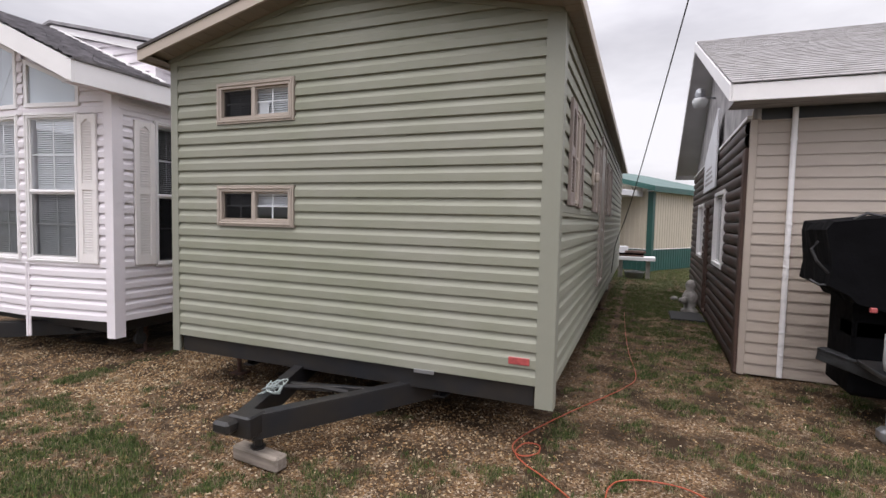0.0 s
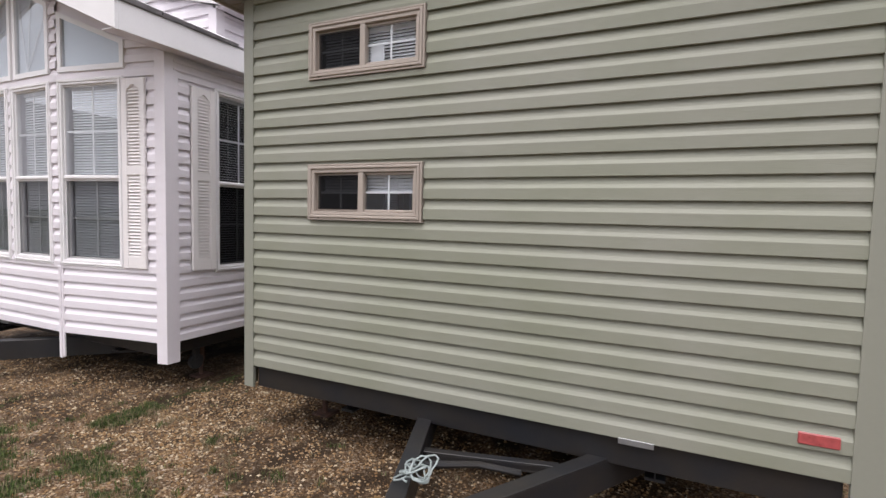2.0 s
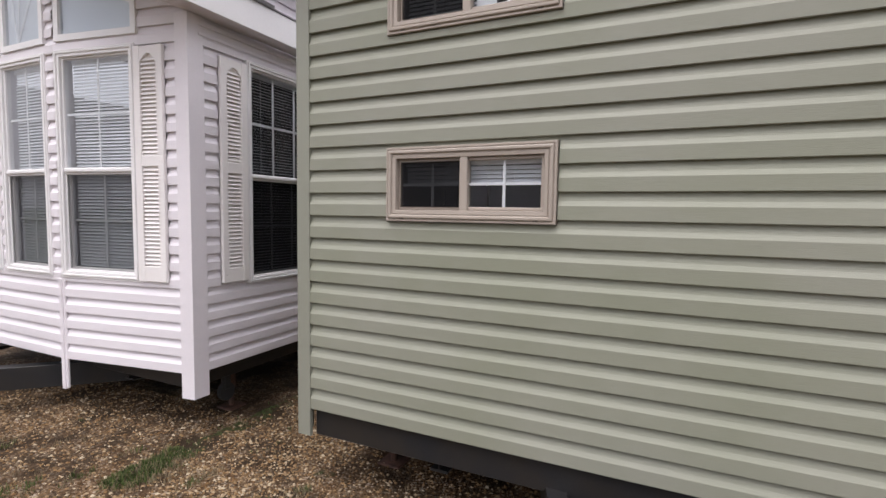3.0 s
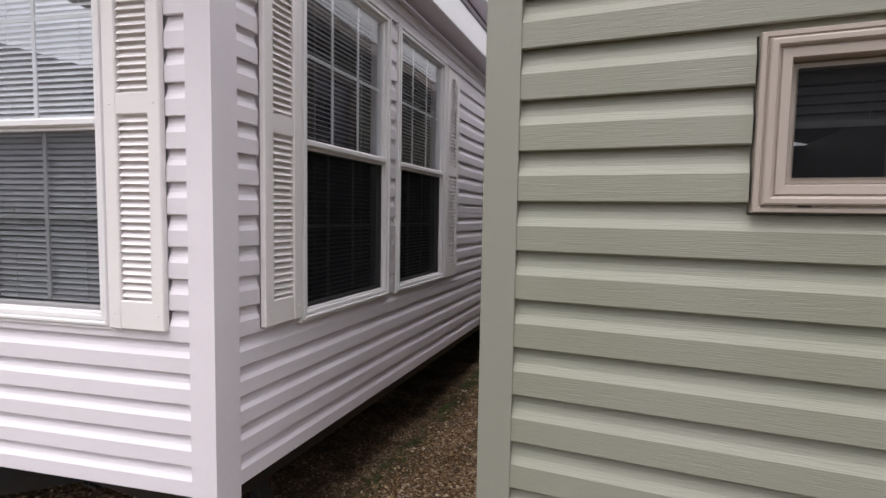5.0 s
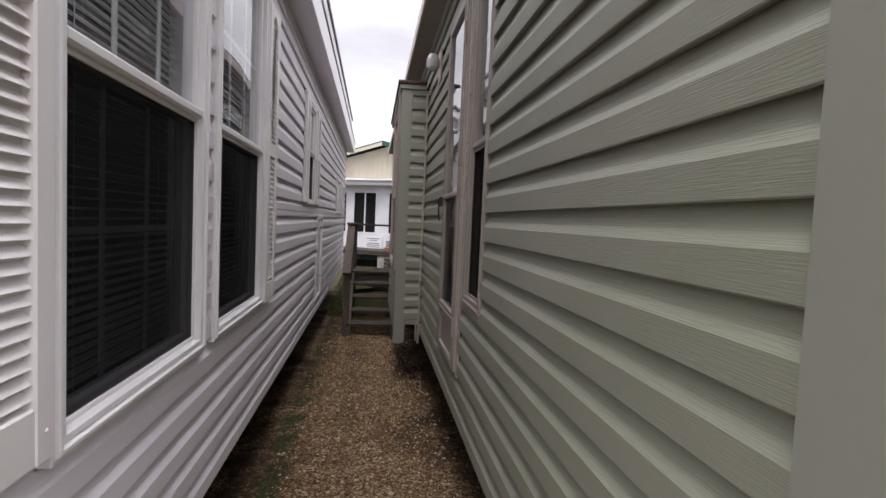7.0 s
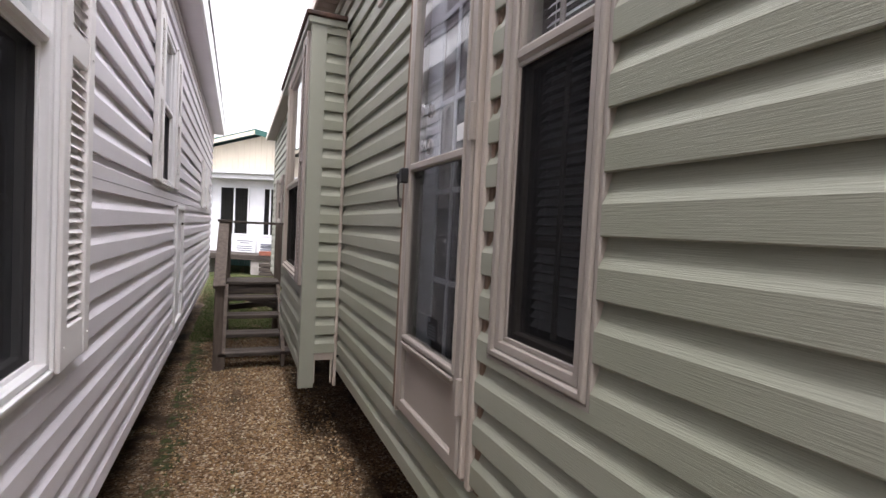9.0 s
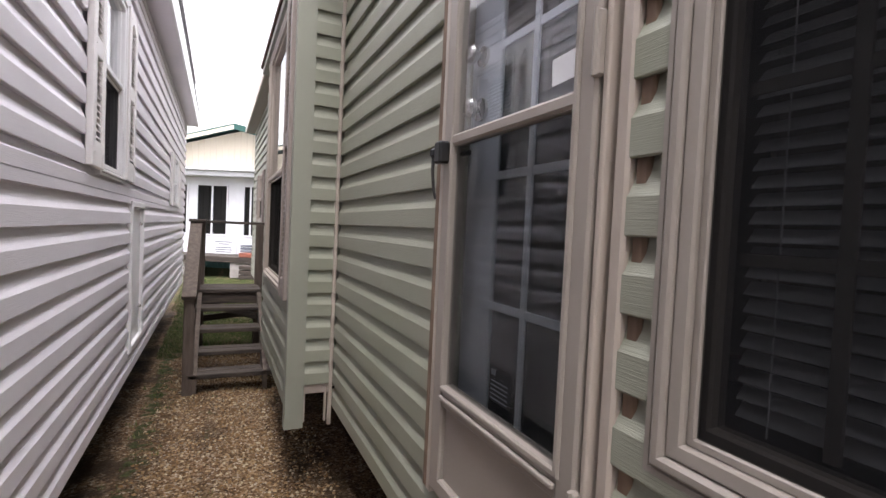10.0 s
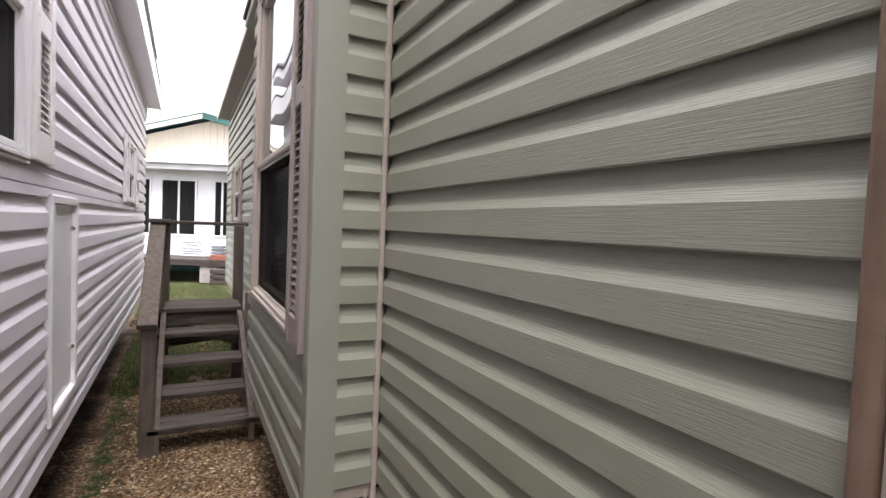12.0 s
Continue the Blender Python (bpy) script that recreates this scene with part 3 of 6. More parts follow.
def shutter(parent, m, x0, x1, z0, z1, mat, label="", louvers=None):
    """A louvred shutter: stiles, three rails, an arched head and loose-looking slats in two fields."""
    w = x1 - x0
    sw = min(0.055, w * 0.24)
    mid = z0 + (z1 - z0) * 0.52
    bm = bmesh.new()
    slab(bm, x0 + sw - 0.009, x1 - sw + 0.009, -0.0205, -0.017, z0 + 0.1, z1 - 0.02, 0.001)
    n = 8
    zt = z1 - 0.11
    poly = [(x1 - sw + 0.009, zt), (x1 - sw + 0.009, z1 - 0.006), (x0 + sw - 0.009, z1 - 0.006), (x0 + sw - 0.009, zt)]
    for k in range(1, n):
        u = k / n
        poly.append((x0 + sw + (w - 2 * sw) * u, zt + 0.055 * math.sin(math.pi * u)))
    prism(bm, poly, -0.042, -0.018)
    sh = part("shutter", bm, mat, parent, label, m)
    block("stile", mat, sh, x0, x0 + sw, -0.045, -0.016, z0, z1, 0.004)
    block("stile", mat, sh, x1 - sw, x1, -0.045, -0.016, z0, z1, 0.004)
    block("rail", mat, sh, x0 + sw - 0.009, x1 - sw + 0.009, -0.042, -0.018, z0, z0 + 0.11, 0.004)
    block("rail", mat, sh, x0 + sw - 0.009, x1 - sw + 0.009, -0.042, -0.018, mid - 0.04, mid + 0.04, 0.004)
    key = (round(w - 2 * sw, 3), mat.name)
    if key not in LOUVER:
        bm = bmesh.new()
        slab(bm, 0, w - 2 * sw, -0.012, 0.012, -0.0016, 0.0016, 0.001, pose(0, 0, 0, 52))
        bmesh.ops.recalc_face_normals(bm, faces=bm.faces)
        me = bpy.data.meshes.new("louver")
        bm.to_mesh(me)
        bm.free()
        me.materials.append(mat)
        LOUVER[key] = me
    count = 0
    for a, b in ((z0 + 0.118, mid - 0.045), (mid + 0.048, zt + 0.03)):
        k = max(2, round((b - a) / 0.0285))
        for i in range(k):
            ob = new("louver", LOUVER[key])
            ob.parent = sh
            ob.location = (x0 + sw, -0.030, a + (i + 0.5) * (b - a) / k)
    skey = ("screw", mat.name)
    if skey not in LOUVER:
        bm = bmesh.new()
        lathe(bm, [(0.001, 0), (0.0045, 0.0005), (0.004, 0.003), (0.001, 0.004)], 8, pose(0, 0, 0, 90))
        me = bpy.data.meshes.new("screw")
        bm.to_mesh(me)
        bm.free()
        me.materials.append(mat)
        LOUVER[skey] = me
    for x in (x0 + sw / 2, x1 - sw / 2):
        for z in (z0 + 0.06, mid, z1 - 0.06):
            ob = new("screw", LOUVER[skey])
            ob.parent = sh
            ob.location = (x, -0.045, z)
    return sh


LOUVER = {}


def corner_post(parent, m, w1, w2, z0, z1, mat, name="corner_post", label=""):
    """An L-shaped vinyl corner: one leg along x, the other inwards, with the nailing strips behind."""
    bm = bmesh.new()
    t = 0.026
    poly = [(-t + 0.003, -t), (w1, -t), (w1, -0.003), (w1 - 0.004, -0.003), (w1 - 0.004, -t + 0.004), (-t + 0.004, -t + 0.004), (-t + 0.004, w2 - 0.004), (-0.003, w2 - 0.004), (-0.003, w2), (-t, w2), (-t, -t + 0.003)]
    a = [bm.verts.new((x, y, z0)) for x, y in poly]
    b = [bm.verts.new((x, y, z1)) for x, y in poly]
    for k in range(len(poly)):
        bm.faces.new((a[k], a[(k + 1) % len(poly)], b[(k + 1) % len(poly)], b[k]))
    bm.faces.new(a)
    bm.faces.new(b)
    return part(name, bm, mat, parent, label, m)


def j_trim(parent, m, x0, x1, z0, z1, mat, name="channel_trim", w=0.012, y=-0.024):
    bm = bmesh.new()
    ring(bm, x0, x1, z0, z1, w, y, 0.0, 0.003)
    return part(name, bm, mat, parent, "", m)


def shingle_rows(parent, m, x0, x1, run, slope, rows, mat, taper=None, name="shingle", butt=0.008):
    """A roof slope of overlapping tabs, rising inwards. m: frame at the eave, y up the slope's plan."""
    rng = random.Random(int(1000 * (x1 - x0)))
    verts, faces = [], []
    ca, sa = math.cos(math.atan(slope)), math.sin(math.atan(slope))
    L = run / ca
    e = L / rows
    for r in range(rows):
        x = x0 - rng.random() * 0.3
        while x < x1:
            w = 0.29 + 0.05 * rng.random()
            a, b = max(x, x0), min(x + w - 0.006, x1)
            x += w
            if taper:
                a, b = max(a, taper(r / rows)[0]), min(b, taper(r / rows)[1])
            if b - a < 0.02:
                continue
            s0 = r * e - rng.random() * 0.006
            s1 = (r + 1) * e + 0.02
            h0, h1 = butt * (1 + 0.3 * rng.random()), 0.0015
            k = len(verts)
            for s, h in ((s0, h0), (s1, h1), (s0, -0.002)):
                for xx in (a, b):
                    verts.append((xx, s * ca - h * sa, s * sa + h * ca))
            faces += [(k, k + 1, k + 3, k + 2), (k, k + 4, k + 5, k + 1)]
    ob = raw(name, verts, faces, mat, parent, "", m)
    return tagged(ob, kind="stuff")


# ---------------------------------------------------------------- ground
def cover(x, y):
    """How much grass grows at a place, 0 to 1."""
    q = Vector((x, y, 0))
    n = noise.noise(q * 1.0) * 0.35 + noise.noise(q * 3.1 + Vector((7, 3, 0))) * 0.75 + noise.noise(q * 7.5) * 0.7 + noise.noise(q * 15) * 0.35
    far = min(1, max(0, (math.hypot(x - 2, y - 1) - 8.5) / 3))
    if -1.1 < x < 0.25 and -0.5 < y:
        g = 0.15 + 0.50 * max(0, min(1, (y - 7.3) / 1.0)) * (1.0 if abs(x + 0.35) > 0.1 else 0.8)
        g += 0.46 * math.exp(-((x + 1.04) / 0.20) ** 2) + 0.26 * math.exp(-((x + 0.58) / 0.07) ** 2) + 0.22 * math.exp(-((x - 0.02) / 0.12) ** 2)
        n = n * 0.6 + 0.35 * noise.noise(q * 9)
    elif x > 3.6 and y > -4:
        track = math.exp(-((x - 3.92) / 0.055) ** 2) * 0.45
        g = 0.30 + 0.30 * max(0, min(1, (y - 2.5) / 5)) - track
        n *= 1.5
    else:
        n *= 1.45
        g = 0.31 + 0.34 * max(0.0, noise.noise(q * 5.2 + Vector((3, 9, 0)))) + 0.24 * math.exp(-(((x - 1.0) / 1.6) ** 2 + ((y + 1.9) / 0.7) ** 2)) - 0.22 * math.exp(-((y + 0.5) / 0.35) ** 2) + 0.10 * math.exp(-((x + 0.5) / 1.2) ** 2)
        if 0 < x < 3.7 and y > -0.3:
            g = 0.0
    if x < -1.1 and y > -0.4:
        g = 0.0
    return max(0.0, min(1.0, max(g, 0.72 * far) + 0.42 * n))


def height(x, y):
    q = Vector((x, y, 0))
    h = 0.02 * noise.noise(q * 0.7) + 0.012 * noise.noise(q * 2.5) + 0.006 * noise.noise(q * 8)
    rut = -0.014 * (math.exp(-((x + 0.72) / 0.12) ** 2) + math.exp(-((x + 0.2) / 0.12) ** 2)) if y > 3 else 0
    return h + rut


def ground():
    def steps(a, b, lo, hi, fine):
        v = list(np.arange(a, b + 1e-6, fine))
        s, x = fine, b
        while x < hi:
            s *= 1.22
            x += s
            v.append(x)
        s, x = fine, a
        while x > lo:
            s *= 1.22
            x -= s
            v.insert(0, x)
        return v
    xs, ys = steps(-4.5, 8.0, -350, 350, 0.085), steps(-3.4, 8.0, -350, 500, 0.085)
    verts, cov, soil_shade = [], [], []
    for y in ys:
        for x in xs:
            near = abs(x) < 30 and abs(y) < 40
            verts.append((x, y, height(x, y) if near else 0.0))
            cov.append(cover(x, y) if near else 0.8)
            q = Vector((x, y, 3))
            # the lot: darker soil, plus painted shade between the buildings
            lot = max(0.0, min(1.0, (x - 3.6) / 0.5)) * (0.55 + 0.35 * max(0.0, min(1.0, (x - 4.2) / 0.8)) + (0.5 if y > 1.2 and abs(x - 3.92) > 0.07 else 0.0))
            # mossy soil strips in the gap, deepened with painted shade along the walls
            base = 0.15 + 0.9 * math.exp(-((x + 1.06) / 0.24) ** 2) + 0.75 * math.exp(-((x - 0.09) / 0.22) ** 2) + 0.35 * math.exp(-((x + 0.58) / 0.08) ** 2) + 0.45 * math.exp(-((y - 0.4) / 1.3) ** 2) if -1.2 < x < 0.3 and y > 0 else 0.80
            # painted shade: the ground is darkened beneath both homes
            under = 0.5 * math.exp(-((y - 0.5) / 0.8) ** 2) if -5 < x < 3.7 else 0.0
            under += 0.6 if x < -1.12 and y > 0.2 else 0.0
            soil_shade.append(max(0.05, min(1.0, base + 0.6 * lot + under + 0.8 * noise.noise(q * 0.9) + 0.4 * noise.noise(q * 2.6))))
    w = len(xs)
    faces = [(j * w + i, j * w + i + 1, (j + 1) * w + i + 1, (j + 1) * w + i) for j in range(len(ys) - 1) for i in range(w - 1)]
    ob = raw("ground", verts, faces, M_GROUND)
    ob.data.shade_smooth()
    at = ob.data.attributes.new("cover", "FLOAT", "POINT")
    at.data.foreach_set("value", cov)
    at = ob.data.attributes.new("soil_shade", "FLOAT", "POINT")
    at.data.foreach_set("value", soil_shade)
    tagged(ob, "tan limestone gravel with patches of short green grass", "ground", kind="structure")


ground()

# ---------------------------------------------------------------- the sage green home
W, LEN, GX = 3.69, 11.3, 0.045
ZB, ZE, C = 0.505, 3.15, 0.122
PITCH = 0.23
green = thing("mobile_home", pose(0, 0, 0), "sage green vinyl-sided mobile home on a black steel chassis", "mobile home")
F_FRONT, F_LEFT, F_RIGHT = frame_of(0, 0, 1, 0), frame_of(GX, LEN, 0, -1), frame_of(W, 0, 0, 1)


def roof_z(x):
    return ZE + PITCH * (x if x < W / 2 else W - x)


gable_lo = lambda z: GX + 0.01 if z < ZE else max(GX + 0.01, (z - ZE) / PITCH)
gable_hi = lambda z: W - 0.02 if z < ZE else min(W - 0.02, W - (z - ZE) / PITCH)
holes = [(0.64, 1.43, 2.53, 2.83), (0.64, 1.43, 1.61, 1.91)]
wall = backing("wall", green, F_FRONT, GX + 0.02, W - 0.02, ZB, ZE, holes, M_SAGE_TRIM, top=roof_z)
siding(wall, pose(0, 0, 0), 0.0, W, ZB, 3.55, C, [(0.60, 1.47, 2.49, 2.87), (0.60, 1.47, 1.575, 1.95)], M_SAGE, gable_lo, gable_hi)
slider_window(green, F_FRONT, 0.605, 1.465, 2.495, 2.86, "tan sliding window with a white blind and a sheet of paper inside", True)
slider_window(green, F_FRONT, 0.605, 1.465, 1.58, 1.945, "tan sliding window with a half-lowered white blind")
corner_post(green, F_FRONT @ pose(GX, 0, 0), 0.062, 0.088, 0.345, 3.16, M_SAGE_TRIM)
corner_post(green, F_FRONT @ pose(W, 0, 0, 0, 0, 90), 0.09, 0.105, 0.345, 3.16, M_SAGE_TRIM)
bm = bmesh.new()
slab(bm, 3.385, 3.54, -0.030, -0.018, 0.645, 0.70, 0.004)
part("reflector", bm, M_RED, green, "faded red reflector")
bm = bmesh.new()
slab(bm, 2.63, 2.80, -0.026, -0.02, 0.478, 0.508, 0.001)
part("number_plate", bm, M_ALU, green, "small bare metal plate")

# the wall along the gap
L = LEN
left_holes = [(L - 2.09, L - 1.68, 1.15, 2.74), (L - 2.82, L - 2.23, 0.78, 2.78)]
left_cut = [(L - 2.097, L - 1.673, 1.136, 2.748), (L - 2.880, L - 2.163, 0.72, 2.83), (L - 5.80, L - 4.20, 0.3, 2.80), (L - 10.28, L - 8.93, 1.46, 2.22)]
wall = backing("wall", green, F_LEFT, 0.1, L - 0.1, ZB, ZE, left_holes, M_SAGE_TRIM)
siding(wall, pose(0, 0, 0), 0.0, L - 0.03, ZB, ZE, C, left_cut, M_SAGE)
win = hung_window(green, F_LEFT, L - 2.098, L - 1.672, 1.134, 2.75, M_TAUPE, label="taupe-framed single-hung window with a dark blind", mid=1.935, flange=0.052, proud=0.022, grid=(2, 3))

# the storm door on the gap, in front of a white steel door
d0, d1, dz0, dz1 = L - 2.83, L - 2.22, 0.745, 2.79
bm = bmesh.new()
slab(bm, d0 - 0.026, d0, -0.058, 0.06, dz0 - 0.02, dz1 + 0.03, 0.004)
slab(bm, d1, d1 + 0.030, -0.030, 0.06, dz0 - 0.02, dz1 + 0.03, 0.003)
slab(bm, d1 + 0.030, d1 + 0.062, -0.048, 0.06, dz0 - 0.02, dz1 + 0.03, 0.006)
slab(bm, d1 + 0.004, d1 + 0.018, -0.056, -0.028, dz0, dz1, 0.003)
slab(bm, d0, d1, -0.047, 0.06, dz1, dz1 + 0.03, 0.004)
slab(bm, d0, d1, -0.040, 0.06, dz0 - 0.02, dz0, 0.004)
F_DOOR = F_LEFT @ pose(0, 0.022, 0)
part("door_frame", bm, M_TAN, green, "tan wooden brick moulding round the door", F_DOOR)
for x in (d0 - 0.056, d1 + 0.063):
    block("casing_strip", M_CASING, green, x, x + 0.029, -0.056 if x < d1 else -0.034, 0.06, dz0 - 0.02, dz1 + 0.03, 0.005, "bare brown wooden casing strip", F_DOOR)
bm = bmesh.new()
ring(bm, d0 + 0.004, d1 - 0.004, dz0 + 0.004, dz1 - 0.004, (0.06, 0.05, 0.045, 0.06), -0.062, -0.030, 0.005)
storm = part("storm_door", bm, M_TAUPE, green, "taupe aluminium storm door, closed, with glass above and a kick plate below", F_DOOR)
bm = bmesh.new()
ring(bm, d0 + 0.050, d1 - 0.042, 1.040, dz1 - 0.055, 0.016, -0.068, -0.032, 0.004)
part("glazing_frame", bm, M_TAUPE, storm)
block("midrail", M_TAUPE, storm, d0 + 0.058, d1 - 0.050, -0.066, -0.032, 1.700, 1.730, 0.006)
block("bottom_rail", M_TAUPE, storm, d0 + 0.06, d1 - 0.052, -0.060, -0.034, 0.995, 1.040, 0.004)
block("rail_bead", M_TAUPE, storm, d0 + 0.06, d1 - 0.052, -0.071, -0.060, 1.017, 1.029, 0.003)
block("kick_panel", M_TAUPE, storm, d0 + 0.058, d1 - 0.048, -0.046, -0.036, dz0 + 0.044, 0.998, 0.003)
pane("pane", M_GLASS, storm, d0 + 0.062, d1 - 0.055, 1.730, dz1 - 0.068, -0.050)
pane("pane", M_GLASS, storm, d0 + 0.062, d1 - 0.055, 1.053, 1.701, -0.045)
pane("insect_screen", M_SCREEN_THIN, storm, d0 + 0.062, d1 - 0.055, 1.053, 1.701, -0.050)
for z in (0.93, 1.74, 2.50):
    bm = bmesh.new()
    slab(bm, d1 - 0.012, d1 + 0.006, -0.070, -0.052, z, z + 0.11, 0.004)
    tube(bm, [(d1 - 0.002, -0.070, z), (d1 - 0.002, -0.070, z + 0.11)], 0.005)
    part("hinge", bm, M_TAUPE, storm)
bm = bmesh.new()
slab(bm, d0 + 0.008, d0 + 0.046, -0.094, -0.062, 1.655, 1.715, 0.005)
slab(bm, d0 - 0.016, d0 + 0.014, -0.098, -0.070, 1.672, 1.700, 0.007)
tube(bm, [(d0 - 0.003, -0.088, 1.690), (d0 - 0.004, -0.090, 1.640), (d0 - 0.003, -0.086, 1.590), (d0 + 0.001, -0.080, 1.560)], 0.006, 8, 0.0035)
slab(bm, d0 + 0.066, d0 + 0.115, -0.043, -0.032, 1.672, 1.686, 0.003)
part("door_handle", bm, M_BLACK, storm, "black plastic pull handle")
bm = bmesh.new()
slab(bm, d0 + 0.02, d1 - 0.02, 0.030, 0.065, dz0 + 0.01, dz1 - 0.01, 0.003)
inner = part("door", bm, M_DOOR, green, "white panelled steel door behind the storm door", F_LEFT)
bm = bmesh.new()
a, b = L - 2.64, L - 2.322
ring(bm, a - 0.012, b + 0.012, 0.965, 2.582, 0.022, 0.016, 0.031, 0.004)
part("door_lite_frame", bm, M_DOOR, inner)
pane("pane", M_GLASS, inner, a, b, 0.977, 2.57, 0.020)
# dark sheet in place of the unlit room behind the glass
pane("room_dark_sheet", M_DARK, inner, a, b, 0.977, 2.57, 0.026)
grid_bars(inner, a, b, 0.977, 2.57, 2, 5, 0.012, 0.020, M_DOOR)
bm = bmesh.new()
for z, r in ((1.80, 0.031), (1.94, 0.027)):
    q = pose(d0 + 0.085, 0.030, z, 90)
    lathe(bm, [(r, 0), (r, 0.008), (0.010, 0.012), (0.010, 0.024), (r * 0.8, 0.028), (r * 0.9, 0.04), (r * 0.7, 0.048), (0.001, 0.050)], 16, q)
part("door_knob", bm, M_CHROME, inner, "brushed nickel knob and deadbolt")
bm = bmesh.new()
slab(bm, -0.036, 0.036, -0.0518, -0.0505, -0.026, 0.026, 0.0005, pose(L - 2.325, 0, 1.785, 0, -3, 0))
part("sticker", bm, M_PAPER, storm, "crumpled white paper sticker")
bm = bmesh.new()
slab(bm, L - 2.545, L - 2.455, -0.0468, -0.0455, 1.092, 1.17, 0.0005)
part("sticker", bm, M_DARK, storm, "dark printed safety sticker")
bm = bmesh.new()
for k in range(5):
    slab(bm, L - 2.537, L - 2.465, -0.0480, -0.0470, 1.098 + k * 0.010, 1.101 + k * 0.010, 0.0003)
slab(bm, L - 2.537, L - 2.518, -0.0480, -0.0470, 1.152, 1.166, 0.0003)
part("print_line", bm, M_INK, storm)
bm = bmesh.new()
slab(bm, d1 + 0.0185, d1 + 0.0285, -0.0316, -0.030, 0.98, 1.12, 0.0004)
part("sticker", bm, M_PAPER, green, "white maker's label on the door frame", F_DOOR)
bm = bmesh.new()
for k in range(6):
    slab(bm, d1 + 0.0205, d1 + 0.0265, -0.0322, -0.0317, 0.99 + k * 0.02, 0.999 + k * 0.02, 0.0001)
part("print_line", bm, M_INK, green, "", F_DOOR)
bm = bmesh.new()
slab(bm, L - 3.45, L - 3.33, -0.035, -0.018, 2.60, 2.84, 0.006)
porch_light = part("porch_light", bm, M_TAN, green, "tan wall plate of an outdoor lamp", F_LEFT)
bm = bmesh.new()
lathe(bm, [(0.02, -0.05), (0.045, -0.03), (0.05, 0.03), (0.03, 0.07)], 12, pose(L - 3.39, -0.085, 2.74))
slab(bm, L - 3.415, L - 3.365, -0.08, -0.03, 2.72, 2.76, 0.004)
part("lamp_glass", bm, M_LAMP, porch_light)

# the slide-out bay on the gap
BX, BY0, BY1, BT = -0.195, 4.212, 5.86, 2.745
F_BAY, F_BAYS = frame_of(BX, BY0, 1, 0), frame_of(BX, BY1, 0, -1)
wall = backing("wall", green, F_BAY, 0.02, 0.235, 0.60, BT, [], M_SAGE_TRIM)
siding(wall, pose(0, 0, 0), 0.0, 0.205, ZB + C, BT, C, [], M_SAGE)
s0, s1 = BY1 - 5.62, BY1 - 4.49
wall = backing("wall", green, F_BAYS, 0.02, BY1 - BY0, 0.60, BT, [(s0 + 0.03, s1 - 0.03, 1.10, 2.71)], M_SAGE_TRIM)
siding(wall, pose(0, 0, 0), 0.0, BY1 - BY0 - 0.02, ZB, BT, C, [(s0, s1, 1.065, BT)], M_SAGE)
hung_window(green, F_BAYS, s0, s1, 1.07, 2.72, M_TAN, label="large tan single-hung window with an insect screen", mid=1.80, grid=None, blind=False)
shutter(green, F_BAYS, s1 + 0.004, s1 + 0.24, 1.065, 2.72, M_TAUPE_SH, "taupe louvred shutter")
corner_post(green, F_BAY, 0.070, 0.032, 0.40, BT, M_SAGE_TRIM)
bm = bmesh.new()
slab(bm, 0.198, 0.218, -0.024, -0.002, 0.40, BT, 0.003)
slab(bm, 0.070, 0.198, -0.010, 0.0, 0.575, ZB + C, 0.003)
slab(bm, 0.070, 0.082, -0.002, 0.010, 0.42, 0.60, 0.002)
slab(bm, 0.180, 0.192, -0.012, 0.010, 0.42, 0.60, 0.002)
part("channel_trim", bm, M_TAN, green, "", F_BAY)
block("bay_end", M_SAGE_TRIM, green, BX + 0.01, 0.0, BY1 - 0.02, BY1, 0.6, BT, 0.004)
block("bay_floor", M_UNDER, green, BX + 0.02, 0.1, BY0 + 0.02, BY1 - 0.02, 0.58, 0.60, 0.003)
bm = bmesh.new()
slab(bm, BX - 0.05, 0.0, BY0 - 0.04, BY1 + 0.30, BT, BT + 0.045, 0.005)
part("bay_fascia", bm, M_SAGE_TRIM, green)
bm = bmesh.new()
slab(bm, BX - 0.065, 0.0, BY0 - 0.055, BY1 + 0.31, BT + 0.045, BT + 0.075, 0.006)
part("bay_roof", bm, M_RUST, green, "rusty brown flashing on the roof of the bay")
hung_window(green, F_LEFT, L - 10.0, L - 9.20, 1.47, 2.20, M_TAN, label="small tan window", grid=None, blind=False)
shutter(green, F_LEFT, L - 10.27, L - 10.01, 1.465, 2.21, M_TAUPE_SH, "taupe louvred shutter")
shutter(green, F_LEFT, L - 9.19, L - 8.94, 1.465, 2.21, M_TAUPE_SH, "taupe louvred shutter")
block("corner_post", M_SAGE_TRIM, green, GX - 0.026, GX + 0.06, LEN - 0.08, LEN + 0.02, 0.5, 3.16)

# the far long wall
right_wins = [(0.62, 0.96), (2.62, 2.98), (4.95, 5.65)]
cuts = [(a - 0.0, b + 0.0, 1.82, 2.62) for a, b in right_wins] + [(3.45, 4.25, 0.8, 2.85), (0.09, 3.45, 1.752, 1.81)]
wall = backing("wall", green, F_RIGHT, 0.1, LEN - 0.1, ZB, ZE, [(a + 0.03, b - 0.03, 1.85, 2.59) for a, b in right_wins] + [(3.5, 4.2, 0.85, 2.8)], M_SAGE_TRIM)
siding(wall, pose(0, 0, 0), 0.03, LEN, ZB, ZE, C, cuts, M_SAGE)
block("belt_course", M_SAGE_TRIM, green, 0.09, 3.42, -0.020, 0.0, 1.752, 1.81, 0.004, m=F_RIGHT)
